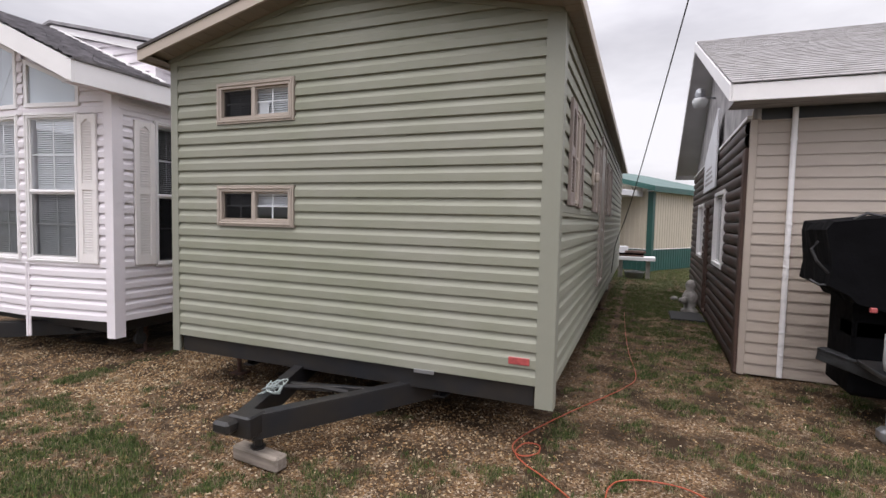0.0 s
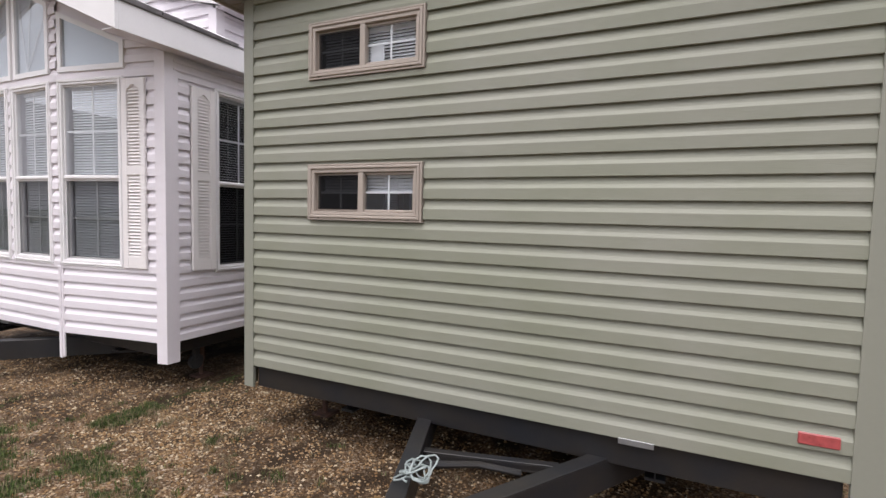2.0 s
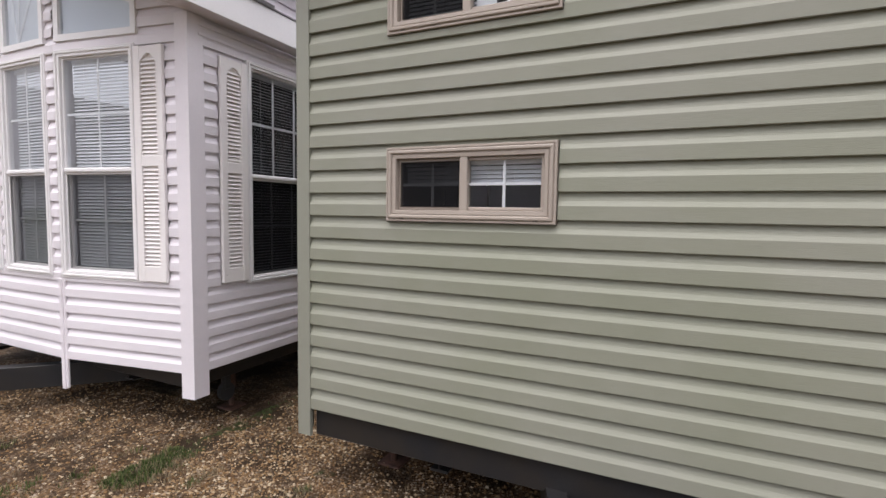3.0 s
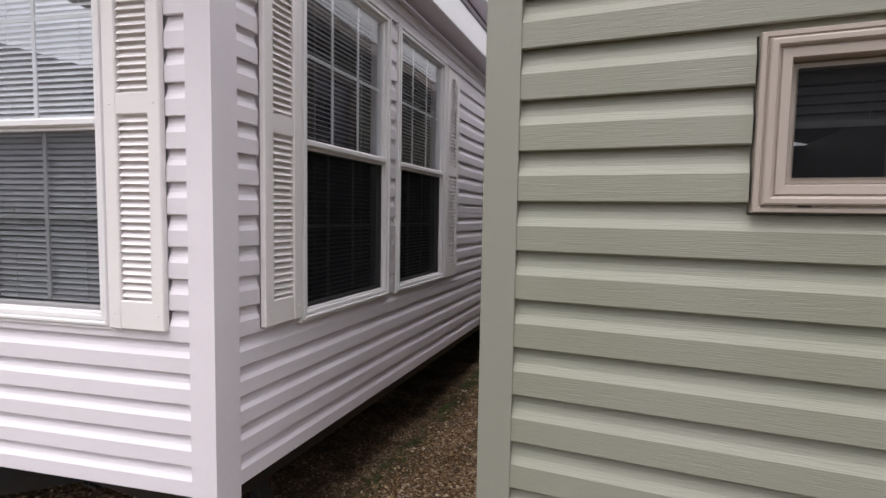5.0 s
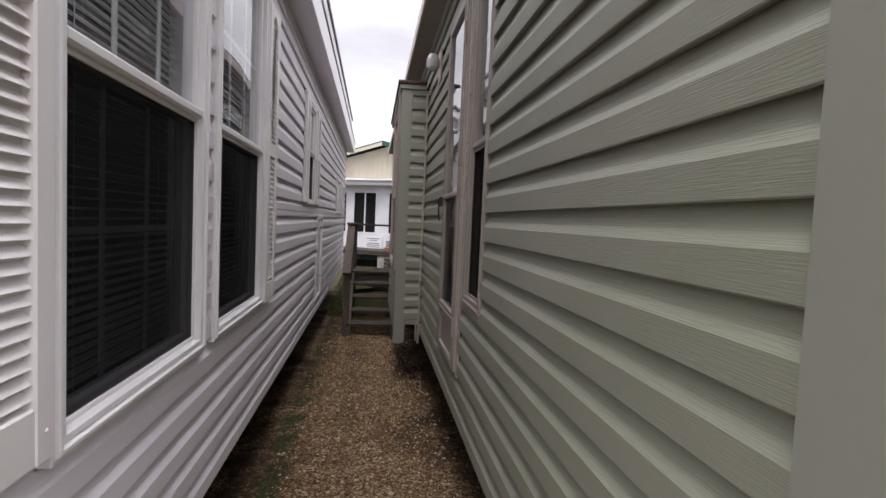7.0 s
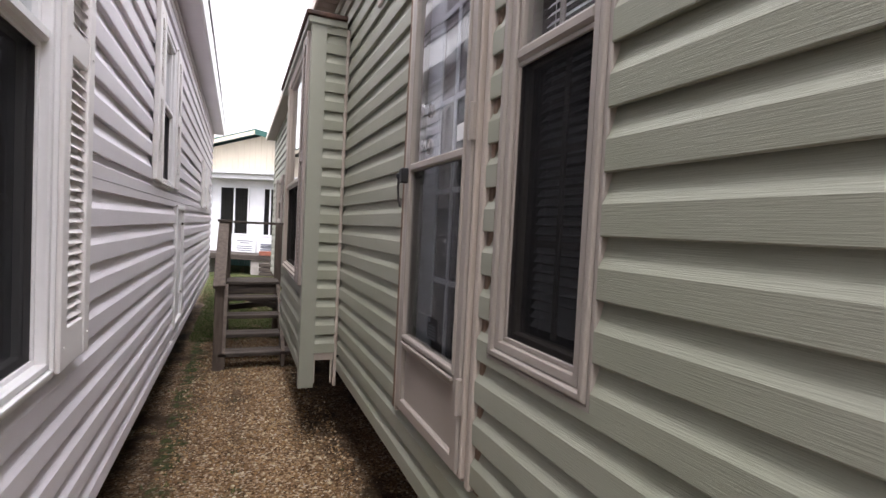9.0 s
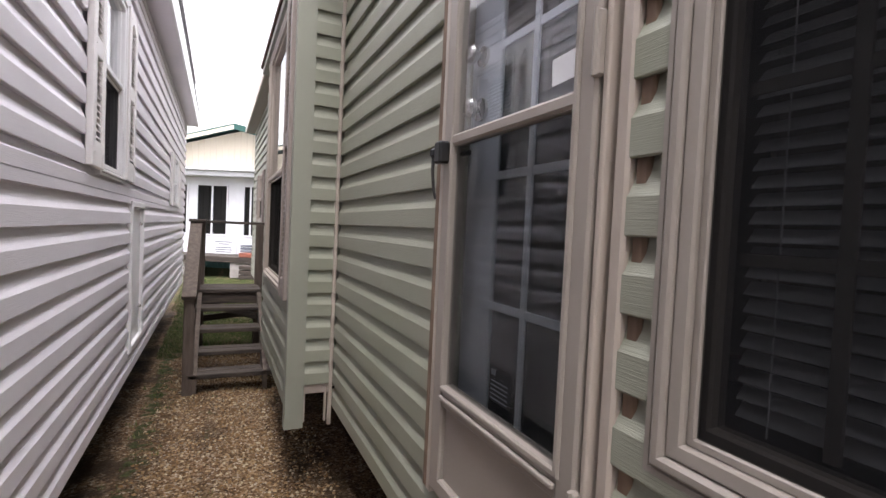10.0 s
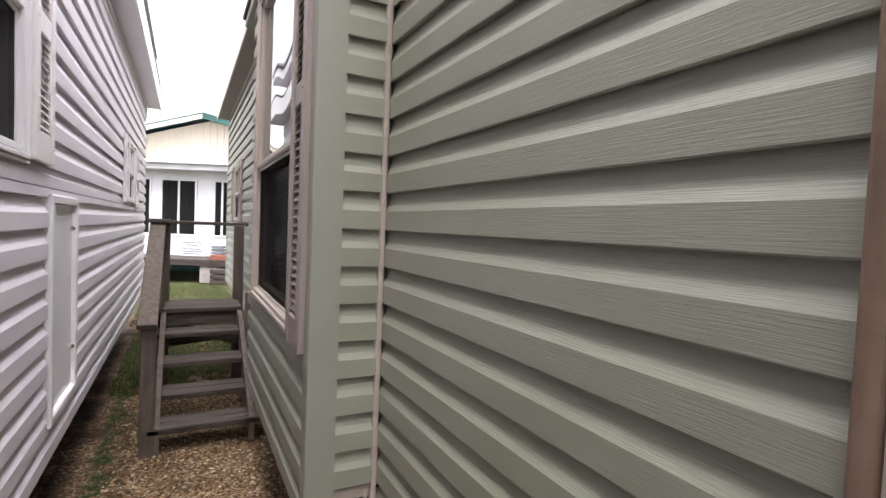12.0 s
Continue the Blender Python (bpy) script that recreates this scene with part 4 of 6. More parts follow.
for a, b in right_wins:
    hung_window(green, F_RIGHT, a, b, 1.82, 2.62, M_TAN, label="tan window between taupe shutters", grid=None)
    shutter(green, F_RIGHT, a - 0.27, a - 0.005, 1.81, 2.62, M_TAUPE_SH, "taupe louvred shutter")
    shutter(green, F_RIGHT, b + 0.005, b + 0.27, 1.81, 2.62, M_TAUPE_SH, "taupe louvred shutter")
bm = bmesh.new()
ring(bm, 3.45, 4.25, 0.82, 2.83, 0.05, -0.045, 0.03)
slab(bm, 3.5, 4.2, -0.02, 0.02, 0.87, 2.78, 0.004)
slab(bm, 3.6, 4.1, -0.035, -0.015, 1.0, 1.6, 0.01)
slab(bm, 3.6, 4.1, -0.035, -0.015, 1.75, 2.65, 0.01)
part("side_door", bm, M_TAUPE, green, "taupe side door, closed", F_RIGHT)
bm = bmesh.new()
slab(bm, 2.20, 2.30, -0.05, -0.018, 2.10, 2.28, 0.006)
lathe(bm, [(0.02, 0), (0.03, 0.02), (0.03, 0.09), (0.01, 0.11)], 10, pose(2.25, -0.075, 2.13))
part("wall_lamp", bm, M_TAN, green, "small outdoor wall lamp", F_RIGHT)
block("wall_rear", M_SAGE_TRIM, green, 0.02, W - 0.02, LEN - 0.05, LEN, ZB, ZE)

# roof: shingle deck, soffits and fascias
OV, OF = 0.13, 0.22
bm = bmesh.new()
zt = lambda x: ZE + 0.055 + PITCH * (x if x < W / 2 else W - x)
prism(bm, [(-OV, zt(-OV)), (W / 2, zt(W / 2)), (W + OV, zt(W + OV)), (W + OV, zt(W + OV) + 0.028), (W / 2, zt(W / 2) + 0.028), (-OV, zt(-OV) + 0.028)], -OF - 0.03, LEN + 0.15)
part("roof", bm, M_SHINGLE_D, green, "low gabled roof edged with dark grey shingles")
for sgn in (1, -1):
    X = (lambda u: u) if sgn == 1 else (lambda u: W - u)
    inner = GX if sgn == 1 else 0.0
    bm = bmesh.new()
    prism(bm, [(X(-OV), zt(-OV) - 0.095), (X(W / 2), zt(W / 2) - 0.095), (X(W / 2), zt(W / 2) - 0.002), (X(-OV), zt(-OV) - 0.002)], -OF - 0.018, -OF)
    part("fascia", bm, M_FASCIA, green, "tan painted rake fascia")
    bm = bmesh.new()
    u = -OV
    while u < W / 2 - 0.01:
        v = min(u + 0.118, W / 2)
        prism(bm, [(X(u), zt(u) - 0.078), (X(v), zt(v) - 0.078), (X(v), zt(v) - 0.070), (X(u), zt(u) - 0.070)], -OF, -0.018)
        prism(bm, [(X(v - 0.006), zt(v) - 0.073), (X(v + 0.006), zt(v) - 0.073), (X(v + 0.006), zt(v) - 0.068), (X(v - 0.006), zt(v) - 0.068)], -OF, -0.018)
        u += 0.124
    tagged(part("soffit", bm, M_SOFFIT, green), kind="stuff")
    bm = bmesh.new()
    prism(bm, [(X(0.0), zt(0.0) - 0.115), (X(W / 2), zt(W / 2) - 0.115), (X(W / 2), zt(W / 2) - 0.079), (X(0.0), zt(0.0) - 0.079)], -0.034, -0.018)
    part("frieze_trim", bm, M_SAGE_TRIM, green)
    bm = bmesh.new()
    z = zt(-OV)
    slab(bm, X(-OV - 0.016), X(-OV), -OF - 0.018, LEN + 0.14, z - 0.095, z - 0.002, 0.003)
    part("fascia", bm, M_FASCIA, green, "tan painted eave fascia")
    bm = bmesh.new()
    y = -OF
    while y < LEN + 0.1:
        slab(bm, X(-OV), X(inner - 0.018), y, y + 0.10, z - 0.078, z - 0.072, 0.002)
        y += 0.104
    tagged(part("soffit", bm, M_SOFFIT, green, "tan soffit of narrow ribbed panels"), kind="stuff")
    bm = bmesh.new()
    slab(bm, X(inner - 0.030), X(inner - 0.016), 0.03, LEN, ZE - 0.075, ZE - 0.03, 0.003)
    part("frieze_trim", bm, M_SAGE_TRIM, green)


def chassis(home, x0, x1, y0, y1, zlow, ztop, wheels):
    """Black steel: a front beam, two long I-beams, cross members, the belly sheet, axles and wheels."""
    block("front_beam", M_BLACK, home, x0, x1, y0, y0 + 0.05, zlow, ztop - 0.004, 0.004, "black steel front beam")
    w = x1 - x0
    for x in (x0 + 0.22 * w, x1 - 0.22 * w):
        bm = bmesh.new()
        slab(bm, x - 0.004, x + 0.004, y0 + 0.05, y1, zlow - 0.06, ztop - 0.01, 0.001)
        slab(bm, x - 0.05, x + 0.05, y0 + 0.05, y1, zlow - 0.07, zlow - 0.055, 0.002)
        part("steel_beam", bm, M_BLACK, home)
    block("belly_sheet", M_UNDER, home, x0 + 0.03, x1 - 0.03, y0 + 0.06, y1, ztop - 0.05, ztop - 0.02, 0.004)
    for s in (0, 1):
        block("rim_joist", M_BLACK, home, x0 if not s else x1 - 0.03, x0 + 0.03 if not s else x1, y0 + 0.06, y1, ztop - 0.14, ztop - 0.01, 0.003)
    for y in wheels:
        bm = bmesh.new()
        tube(bm, [(x0 + 0.3, y, 0.34), (x1 - 0.3, y, 0.34)], 0.03)
        part("axle", bm, M_BLACK, home)
        for x in (x0 + 0.35, x1 - 0.35):
            bm = bmesh.new()
            lathe(bm, [(0.17, -0.09), (0.29, -0.10), (0.33, -0.07), (0.33, 0.07), (0.29, 0.10), (0.17, 0.09)], 24, pose(x, y, 0.32, 0, 90))
            tyre = part("tyre", bm, M_RUBBER, home)
            bm = bmesh.new()
            lathe(bm, [(0.165, -0.07), (0.165, 0.07), (0.05, 0.05)], 16, pose(x, y, 0.32, 0, 90))
            part("rim", bm, M_ALU, tyre)


def jack(home, x, y, top):
    """A screw jack on a foot, down to the ground."""
    bm = bmesh.new()
    tube(bm, [(x, y, 0.02), (x, y, top)], 0.022)
    tube(bm, [(x, y, 0.16), (x, y, top - 0.02)], 0.034)
    slab(bm, x - 0.08, x + 0.08, y - 0.08, y + 0.08, -0.02, 0.02, 0.006)
    part("jack_stand", bm, M_RUST, home, "rusty screw jack")


chassis(green, 0.12, 3.57, 0.0 + 0.01, LEN - 0.1, 0.345, ZB, (5.0, 5.9))
jack(green, 0.35, 0.5, 0.45)
jack(green, 3.55, 6.6, 0.5)
bm = bmesh.new()
slab(bm, 3.60, 3.68, 6.7, 6.95, 0.36, 0.46, 0.01)
part("drain_fitting", bm, M_ALU, green)


def beam_between(bm, p, q, w, h):
    """A level channel beam from p to q, w wide and h high, its top at z."""
    p, q = Vector(p), Vector(q)
    d = q - p
    m = pose(p.x, p.y, 0, 0, 0, math.degrees(math.atan2(d.y, d.x)))
    ln = math.hypot(d.x, d.y)
    slab(bm, 0, ln, -w / 2, w / 2, p.z - 0.012, p.z, 0.002, m)
    slab(bm, 0, ln, -w / 2, w / 2, p.z - h, p.z - h + 0.012, 0.002, m)
    slab(bm, 0, ln, -w / 2, -w / 2 + 0.012, p.z - h + 0.010, p.z - 0.010, 0.001, m)
    slab(bm, 0, ln, w / 2 - 0.012, w / 2, p.z - h + 0.010, p.z - 0.010, 0.001, m)


HX, HY, HZ = 1.86, -1.04, 0.37
for s, tx in ((0, 1.30), (1, 2.90)):
    bm = bmesh.new()
    beam_between(bm, (HX + (0.04 if s else -0.03), HY + 0.05, HZ), (tx, 0.6, HZ), 0.09, 0.17)
    part("hitch_beam", bm, M_BLACK, green, "black steel A-frame beam of the towing hitch")
bm = bmesh.new()
slab(bm, HX - 0.07, HX + 0.11, HY - 0.04, HY + 0.12, HZ - 0.135, HZ + 0.012, 0.012)
slab(bm, HX - 0.12, HX + 0.02, HY - 0.13, HY, HZ - 0.09, HZ - 0.005, 0.02)
part("coupler", bm, M_BLACK, green, "black steel ball coupler")
bm = bmesh.new()
tube(bm, [(1.88, -0.90, 0.10), (1.88, -0.90, 0.25)], 0.032)
tube(bm, [(1.88, -0.90, 0.10), (1.88, -0.90, 0.118)], 0.05)
part("jack_post", bm, M_BLACK, green)
bm = bmesh.new()
beam_between(bm, (1.62, -0.28, 0.33), (2.35, -0.10, 0.33), 0.05, 0.05)
tube(bm, [(1.78, -0.55, 0.40), (2.0, -0.38, 0.375), (2.20, -0.30, 0.34)], 0.018)
part("cross_brace", bm, M_BLACK, green)
bm = bmesh.new()
rng = random.Random(5)
for k in range(4):
    pts = []
    for i in range(22):
        a = 2 * math.pi * i / 15 + k
        r = 0.065 + 0.02 * math.sin(2.3 * a + k)
        pts.append((1.80 + r * math.cos(a) + 0.02 * k - 0.03, -0.66 + r * 1.1 * math.sin(a), 0.395 + 0.018 * k + 0.025 * math.sin(a * 1.5 + k)))
    tube(bm, pts, 0.005, 5)
coil = part("wire_coil", bm, M_WIRE, None, smooth=True)
tagged(coil, "coil of thin grey wire on the towing hitch", "wire")
bm = bmesh.new()
slab(bm, -0.21, 0.21, -0.055, 0.055, 0.0, 0.105, 0.016)
wood_block = part("wooden_block", bm, M_TIMBER, None, m=pose(1.90, -0.91, -0.005, 0, 0, -6))
tagged(wood_block, "weathered grey timber block under the hitch jack", "timber")

# ---------------------------------------------------------------- the white home
white = thing("mobile_home", pose(-1.065, 0.135, 0), "lilac-white vinyl-sided mobile home with louvred shutters", "mobile home")


def Wm(m):
    return pose(1.03, -0.15, 0) @ m


P0, P1, P2, P3 = (-1.03, 0.165), (-2.20, -0.02), (-3.62, -0.02), (-4.80, 0.165)
ZW, CW, WE, WLEN = 0.475, 0.1195, 2.98, 10.2
F_WS = Wm(frame_of(P0[0], P0[1], 0, 1))
F_W1 = Wm(frame_of(P1[0], P1[1], P0[0] - P1[0], P0[1] - P1[1]))
F_W2 = Wm(frame_of(P2[0], P2[1], 1, 0))
F_W3 = Wm(frame_of(P3[0], P3[1], P2[0] - P3[0], P2[1] - P3[1]))
W1L = math.hypot(P0[0] - P1[0], P0[1] - P1[1])
WP = 0.43


def rake_w(x):
    """Underside of the white home's front gable at a plan x."""
    return 3.02 + WP * ((x if x < -2.92 else -5.84 - x) + 4.80) if x < -2.92 else 3.02 + WP * (-1.03 - x)


top1 = lambda s: rake_w(P1[0] + s * (P0[0] - P1[0]) / W1L)
hi1 = lambda z: W1L - 0.02 if z < 3.03 else W1L * (-1.03 - (z - 3.02) / WP - P1[0]) / (P0[0] - P1[0])
t1 = (0.0 + 0.02, 0.80, 2.84, 3.06)
wall = backing("wall", white, F_W1, 0.0, W1L - 0.02, ZW, 2.84, [(0.04, 0.73, 1.13, 2.74)], M_WHITE_TRIM)
backing("gable_wall", white, F_W1, 0.0, W1L - 0.02, 2.84, 2.9, [], M_WHITE_TRIM, top=top1)
siding(wall, pose(0, 0, 0), 0.0, W1L, ZW, 3.6, CW, [(0.0, 0.755, 1.10, 2.765), (0.0, 0.78, 2.82, 3.6), (0.755, 1.01, 1.115, 2.73)], M_WHITE, None, hi1)
hung_window(white, F_W1, 0.01, 0.757, 1.10, 2.76, M_FRAME_W, label="white single-hung window with a white blind", mid=1.90, screen=M_SCREEN_THIN)
shutter(white, F_W1, 0.763, 1.008, 1.11, 2.73, M_SHUTTER, "cream-white louvred shutter")


def trapeze(parent, m, x0, x1, z0, za, zb, rays=False):
    """A gable window with a sloping head: height za at x0 and zb at x1."""
    w = 0.045
    sl = (zb - za) / (x1 - x0)
    zf = lambda x, dz: za + sl * (x - x0) - dz
    bm = bmesh.new()
    prism(bm, [(x0, z0), (x1, z0), (x1, z0 + w), (x0, z0 + w)], -0.034, 0.01)
    prism(bm, [(x0, zf(x0, w)), (x1, zf(x1, w)), (x1, zf(x1, 0)), (x0, zf(x0, 0))], -0.034, 0.01)
    prism(bm, [(x0, z0 + w), (x0 + w, z0 + w), (x0 + w, zf(x0 + w, w)), (x0, zf(x0, w))], -0.033, 0.01)
    prism(bm, [(x1 - w, z0 + w), (x1, z0 + w), (x1, zf(x1, w)), (x1 - w, zf(x1 - w, w))], -0.033, 0.01)
    win = part("gable_window", bm, M_FRAME_W, parent, "white-framed gable window with a sloping head", m)
    bm = bmesh.new()
    prism(bm, [(x0 + 0.02, z0 + 0.02), (x1 - 0.02, z0 + 0.02), (x1 - 0.02, zf(x1 - 0.02, 0.02)), (x0 + 0.02, zf(x0 + 0.02, 0.02))], -0.014, -0.011)
    part("pane", bm, M_GLASS, win)
    bm = bmesh.new()
    prism(bm, [(x0 + 0.02, z0 + 0.02), (x1 - 0.02, z0 + 0.02), (x1 - 0.02, zf(x1 - 0.02, 0.02)), (x0 + 0.02, zf(x0 + 0.02, 0.02))], 0.004, 0.008)
    part("curtain", bm, M_BLIND, win)
    if rays:
        bm = bmesh.new()
        for tx in rays:
            tube(bm, [(x0 + 0.35 * (x1 - x0), -0.006, z0 + 0.05), (tx, -0.006, zf(tx, 0.05))], 0.007, 6)
        part("muntin_grid", bm, M_FRAME_W, win)


trapeze(white, F_W1, 0.03, 0.78, 2.82, top1(0.03) - 0.16, top1(0.78) - 0.14)
W2L = P1[0] - P2[0]
top2 = lambda s: rake_w(P2[0] + s)
wall = backing("wall", white, F_W2, 0.0, W2L, ZW, 2.84, [(0.06, 0.58, 1.13, 2.74), (0.69, 1.28, 1.13, 2.74)], M_WHITE_TRIM)
backing("gable_wall", white, F_W2, 0.0, W2L, 2.84, 2.9, [], M_WHITE_TRIM, top=lambda s: min(top2(s), top2(0.7)))
siding(wall, pose(0, 0, 0), 0.0, W2L, ZW, 3.6, CW, [(0.02, 0.61, 1.10, 2.765), (0.66, 1.32, 1.10, 2.765), (0.1, 1.31, 2.82, 3.8)], M_WHITE)
hung_window(white, F_W2, 0.66, 1.32, 1.10, 2.76, M_FRAME_W, label="white single-hung window with a white blind", mid=1.90, screen=M_SCREEN_THIN)
hung_window(white, F_W2, 0.02, 0.61, 1.10, 2.76, M_FRAME_W, label="white single-hung window with a white blind", mid=1.90, screen=M_SCREEN_THIN)
trapeze(white, F_W2, 0.74, 1.32, 2.82, top2(0.74) - 0.12, top2(1.32) - 0.12, (0.80, 1.02, 1.28))
trapeze(white, F_W2, 0.16, 0.70, 2.82, top2(0.16) - 0.16, top2(0.70) - 0.16, (0.25, 0.5))
bm = bmesh.new()
slab(bm, W2L - 0.03, W2L + 0.01, -0.030, -0.004, 0.235, 1.09, 0.004)
slab(bm, W2L - 0.012, W2L + 0.035, -0.020, -0.004, 0.245, 1.09, 0.003)
part("corner_trim", bm, M_WHITE_TRIM, white, "", F_W2)
wall = backing("wall", white, F_W3, 0.0, W1L, ZW, 2.84, [], M_WHITE_TRIM)
backing("gable_wall", white, F_W3, 0.0, W1L, 2.84, 2.9, [], M_WHITE_TRIM, top=lambda s: rake_w(P3[0] + s * 0.98))
siding(wall, pose(0, 0, 0), 0.0, W1L, ZW, 2.9, CW, [], M_WHITE)

# side wall along the gap
holes = [(0.50, 1.305, 1.10, 2.72), (1.47, 2.24, 1.10, 2.72), (4.08, 4.60, 1.68, 2.58), (7.89, 8.46, 1.64, 2.15)]
cuts = [(0.47, 1.338, 1.05, 2.755), (1.435, 2.275, 1.05, 2.755), (0.215, 0.466, 1.08, 2.72), (2.278, 2.55, 1.06, 2.72), (3.80, 4.93, 1.665, 2.63), (7.55, 8.86, 1.60, 2.20), (4.94, 5.50, 0.615, 1.57), (2.55, 10.0, 1.585, 1.64)]
wall = backing("wall", white, F_WS, 0.02, WLEN, ZW, WE, holes, M_WHITE_TRIM)
siding(wall, pose(0, 0, 0), 0.03, WLEN, ZW, 2.79, CW, cuts, M_WHITE)
bm = bmesh.new()
slab(bm, 0.06, WLEN, -0.022, 0.0, 2.79, 2.90, 0.004)
slab(bm, 0.06, WLEN, -0.034, -0.018, 2.865, 2.90, 0.005)
slab(bm, 0.06, WLEN, -0.030, -0.018, 2.80, 2.822, 0.004)
part("frieze_board", bm, M_WHITE_TRIM, white, "", F_WS)
block("belt_course", M_WHITE, white, 2.55, WLEN, -0.020, 0.0, 1.585, 1.64, 0.005, m=F_WS)
hung_window(white, F_WS, 0.472, 1.336, 1.055, 2.75, M_FRAME_W, label="white single-hung window with a screen and a blind", mid=1.89, grid=(3, 2), proud=0.034, flange=0.04, tilt=12)
hung_window(white, F_WS, 1.438, 2.272, 1.055, 2.75, M_FRAME_W, label="white single-hung window with a screen and a blind", mid=1.89, grid=(3, 2), proud=0.034, flange=0.04, tilt=12)
hung_window(white, F_WS, 4.045, 4.635, 1.65, 2.62, M_FRAME_W, label="white single-hung window", grid=None, mid=2.16)
hung_window(white, F_WS, 7.85, 8.50, 1.61, 2.19, M_FRAME_W, label="small white window", grid=None, blind=False)
shutter(white, F_WS, 0.225, 0.465, 1.085, 2.71, M_SHUTTER, "cream-white louvred shutter")
shutter(white, F_WS, 2.28, 2.545, 1.06, 2.71, M_SHUTTER, "cream-white louvred shutter")
shutter(white, F_WS, 3.81, 4.035, 1.67, 2.62, M_SHUTTER, "cream-white louvred shutter")
shutter(white, F_WS, 4.645, 4.92, 1.67, 2.62, M_SHUTTER, "cream-white louvred shutter")
shutter(white, F_WS, 7.56, 7.84, 1.605, 2.195, M_SHUTTER, "cream-white louvred shutter")
shutter(white, F_WS, 8.51, 8.85, 1.605, 2.195, M_SHUTTER, "cream-white louvred shutter")
bm = bmesh.new()
ring(bm, 4.95, 5.49, 0.62, 1.565, 0.038, -0.034, 0.0, 0.005)
slab(bm, 4.985, 5.455, -0.012, 0.0, 0.655, 1.53, 0.003)
hatch = part("access_hatch", bm, M_FRAME_W, white, "white framed service hatch, closed", F_WS)
bm = bmesh.new()
for z in (0.85, 1.42):
    lathe(bm, [(0.012, 0), (0.012, 0.010), (0.006, 0.018), (0.001, 0.02)], 10, pose(5.42, -0.012, z, 90))
part("hatch_latch", bm, M_CHROME, hatch)
bm = bmesh.new()
plan = [(-1.004, 0.1428), (-1.110, 0.126), (-1.1137, 0.150), (-1.031, 0.163), (-1.027, 0.265), (-1.004, 0.265)]
lo_ = [bm.verts.new((x, y, 0.295)) for x, y in plan]
hi_ = [bm.verts.new((x, y, 2.93)) for x, y in plan]
for k in range(len(plan)):
    bm.faces.new((lo_[k], lo_[(k + 1) % len(plan)], hi_[(k + 1) % len(plan)], hi_[k]))
bm.faces.new(lo_[::-1])
bm.faces.new(hi_)
part("corner_post", bm, M_WHITE_TRIM, white, "", Wm(pose(0, 0, 0)))
# added, unseen: a dark sheet keeps daylight from showing through the home
block("light_blocker", M_DARK, white, -0.76, -0.73, 0.5, WLEN - 0.1, ZW, 2.9, label="added unseen dark sheet that blocks light through the home")
block("wall_rear", M_WHITE_TRIM, white, -3.7, -0.02, WLEN - 0.05, WLEN, ZW, WE)
block("wall_far_side", M_WHITE_TRIM, white, -3.77, -3.72, 0.1, WLEN, ZW, WE)
# eaves, fascia and roofs
LY = 0.60
bm = bmesh.new()
slab(bm, 0.0, 0.18, -0.48, WLEN + 0.08, 2.935, 2.947, 0.003)
part("soffit", bm, M_WHITE_TRIM, white)
bm = bmesh.new()
slab(bm, 0.165, 0.187, -0.474, WLEN + 0.10, 2.92, 3.13, 0.003)
part("fascia", bm, M_FRAME_W, white, "deep white eave fascia")
bm = bmesh.new()
slab(bm, 0.12, 0.196, -0.50, WLEN + 0.10, 3.13, 3.144, 0.003)
part("drip_edge", bm, M_SHINGLE, white)
RX = -1.89
for s in (1, -1):
    a, b = (0.185, RX) if s == 1 else (2 * RX - 0.185, RX)
    z0, z1 = 2.92, 2.92 + WP * (0.185 - RX)
    bm = bmesh.new()
    prism(bm, [(a, z0), (b, z1), (b, z1 + 0.21), (a, z0 + 0.21)], -0.50, -0.475)
    part("fascia", bm, M_FRAME_W, white, "deep white rake fascia")
    bm = bmesh.new()
    e = a - 0.03 * s
    prism(bm, [(e, z0 + 0.03 + 0.03 * WP), (b, z1 + 0.03), (b, z1 + 0.042), (e, z0 + 0.042 + 0.03 * WP)], -0.475, 0.2)
    part("soffit", bm, M_WHITE_TRIM, white)
    bm = bmesh.new()
    prism(bm, [(e, z0 + 0.185 + 0.03 * WP), (b, z1 + 0.185), (b, z1 + 0.203), (e, z0 + 0.203 + 0.03 * WP)], -0.474, LY + 0.05)
    part("roof_deck", bm, M_SHINGLE, white)
m_roof = pose(0.205, -0.505, 3.135, 0, 0, 90)
shingle_rows(white, m_roof, 0.0, LY + 0.5, 2.09, WP, 15, M_SHINGLE, butt=0.020)
bm = bmesh.new()
sl = math.atan(WP)
slab(bm, 0, 2.2, -0.05, 0.012, 0.0, 0.035, 0.003, pose(0.12, LY - 0.03, 3.165) @ Matrix.Scale(-1, 4, (1, 0, 0)) @ pose(0, 0, 0, 0, -math.degrees(sl)))
part("roof_flashing", bm, M_FRAME_W, white, "white flashing where the roof meets the loft")
# the raised loft behind the front gable
F_LOFT = frame_of(-3.7, LY, 1, 0)
wall = backing("loft_wall", white, F_LOFT, 0.0, 3.62, 3.1, 3.55, [], M_WHITE_TRIM, top=lambda s: 3.55 + 0.24 * min(s, 3.62 - s))
siding(wall, pose(0, 0, 0), 0.0, 3.62, 3.12, 3.9, CW, [], M_WHITE, lambda z: 0.02 if z < 3.55 else (z - 3.55) / 0.24, lambda z: 3.60 if z < 3.55 else 3.62 - (z - 3.55) / 0.24)
F_LS = frame_of(-0.08, LY, 0, 1)
trans = [(0.95 + 1.45 * k, 1.85 + 1.45 * k, 3.20, 3.42) for k in range(6)]
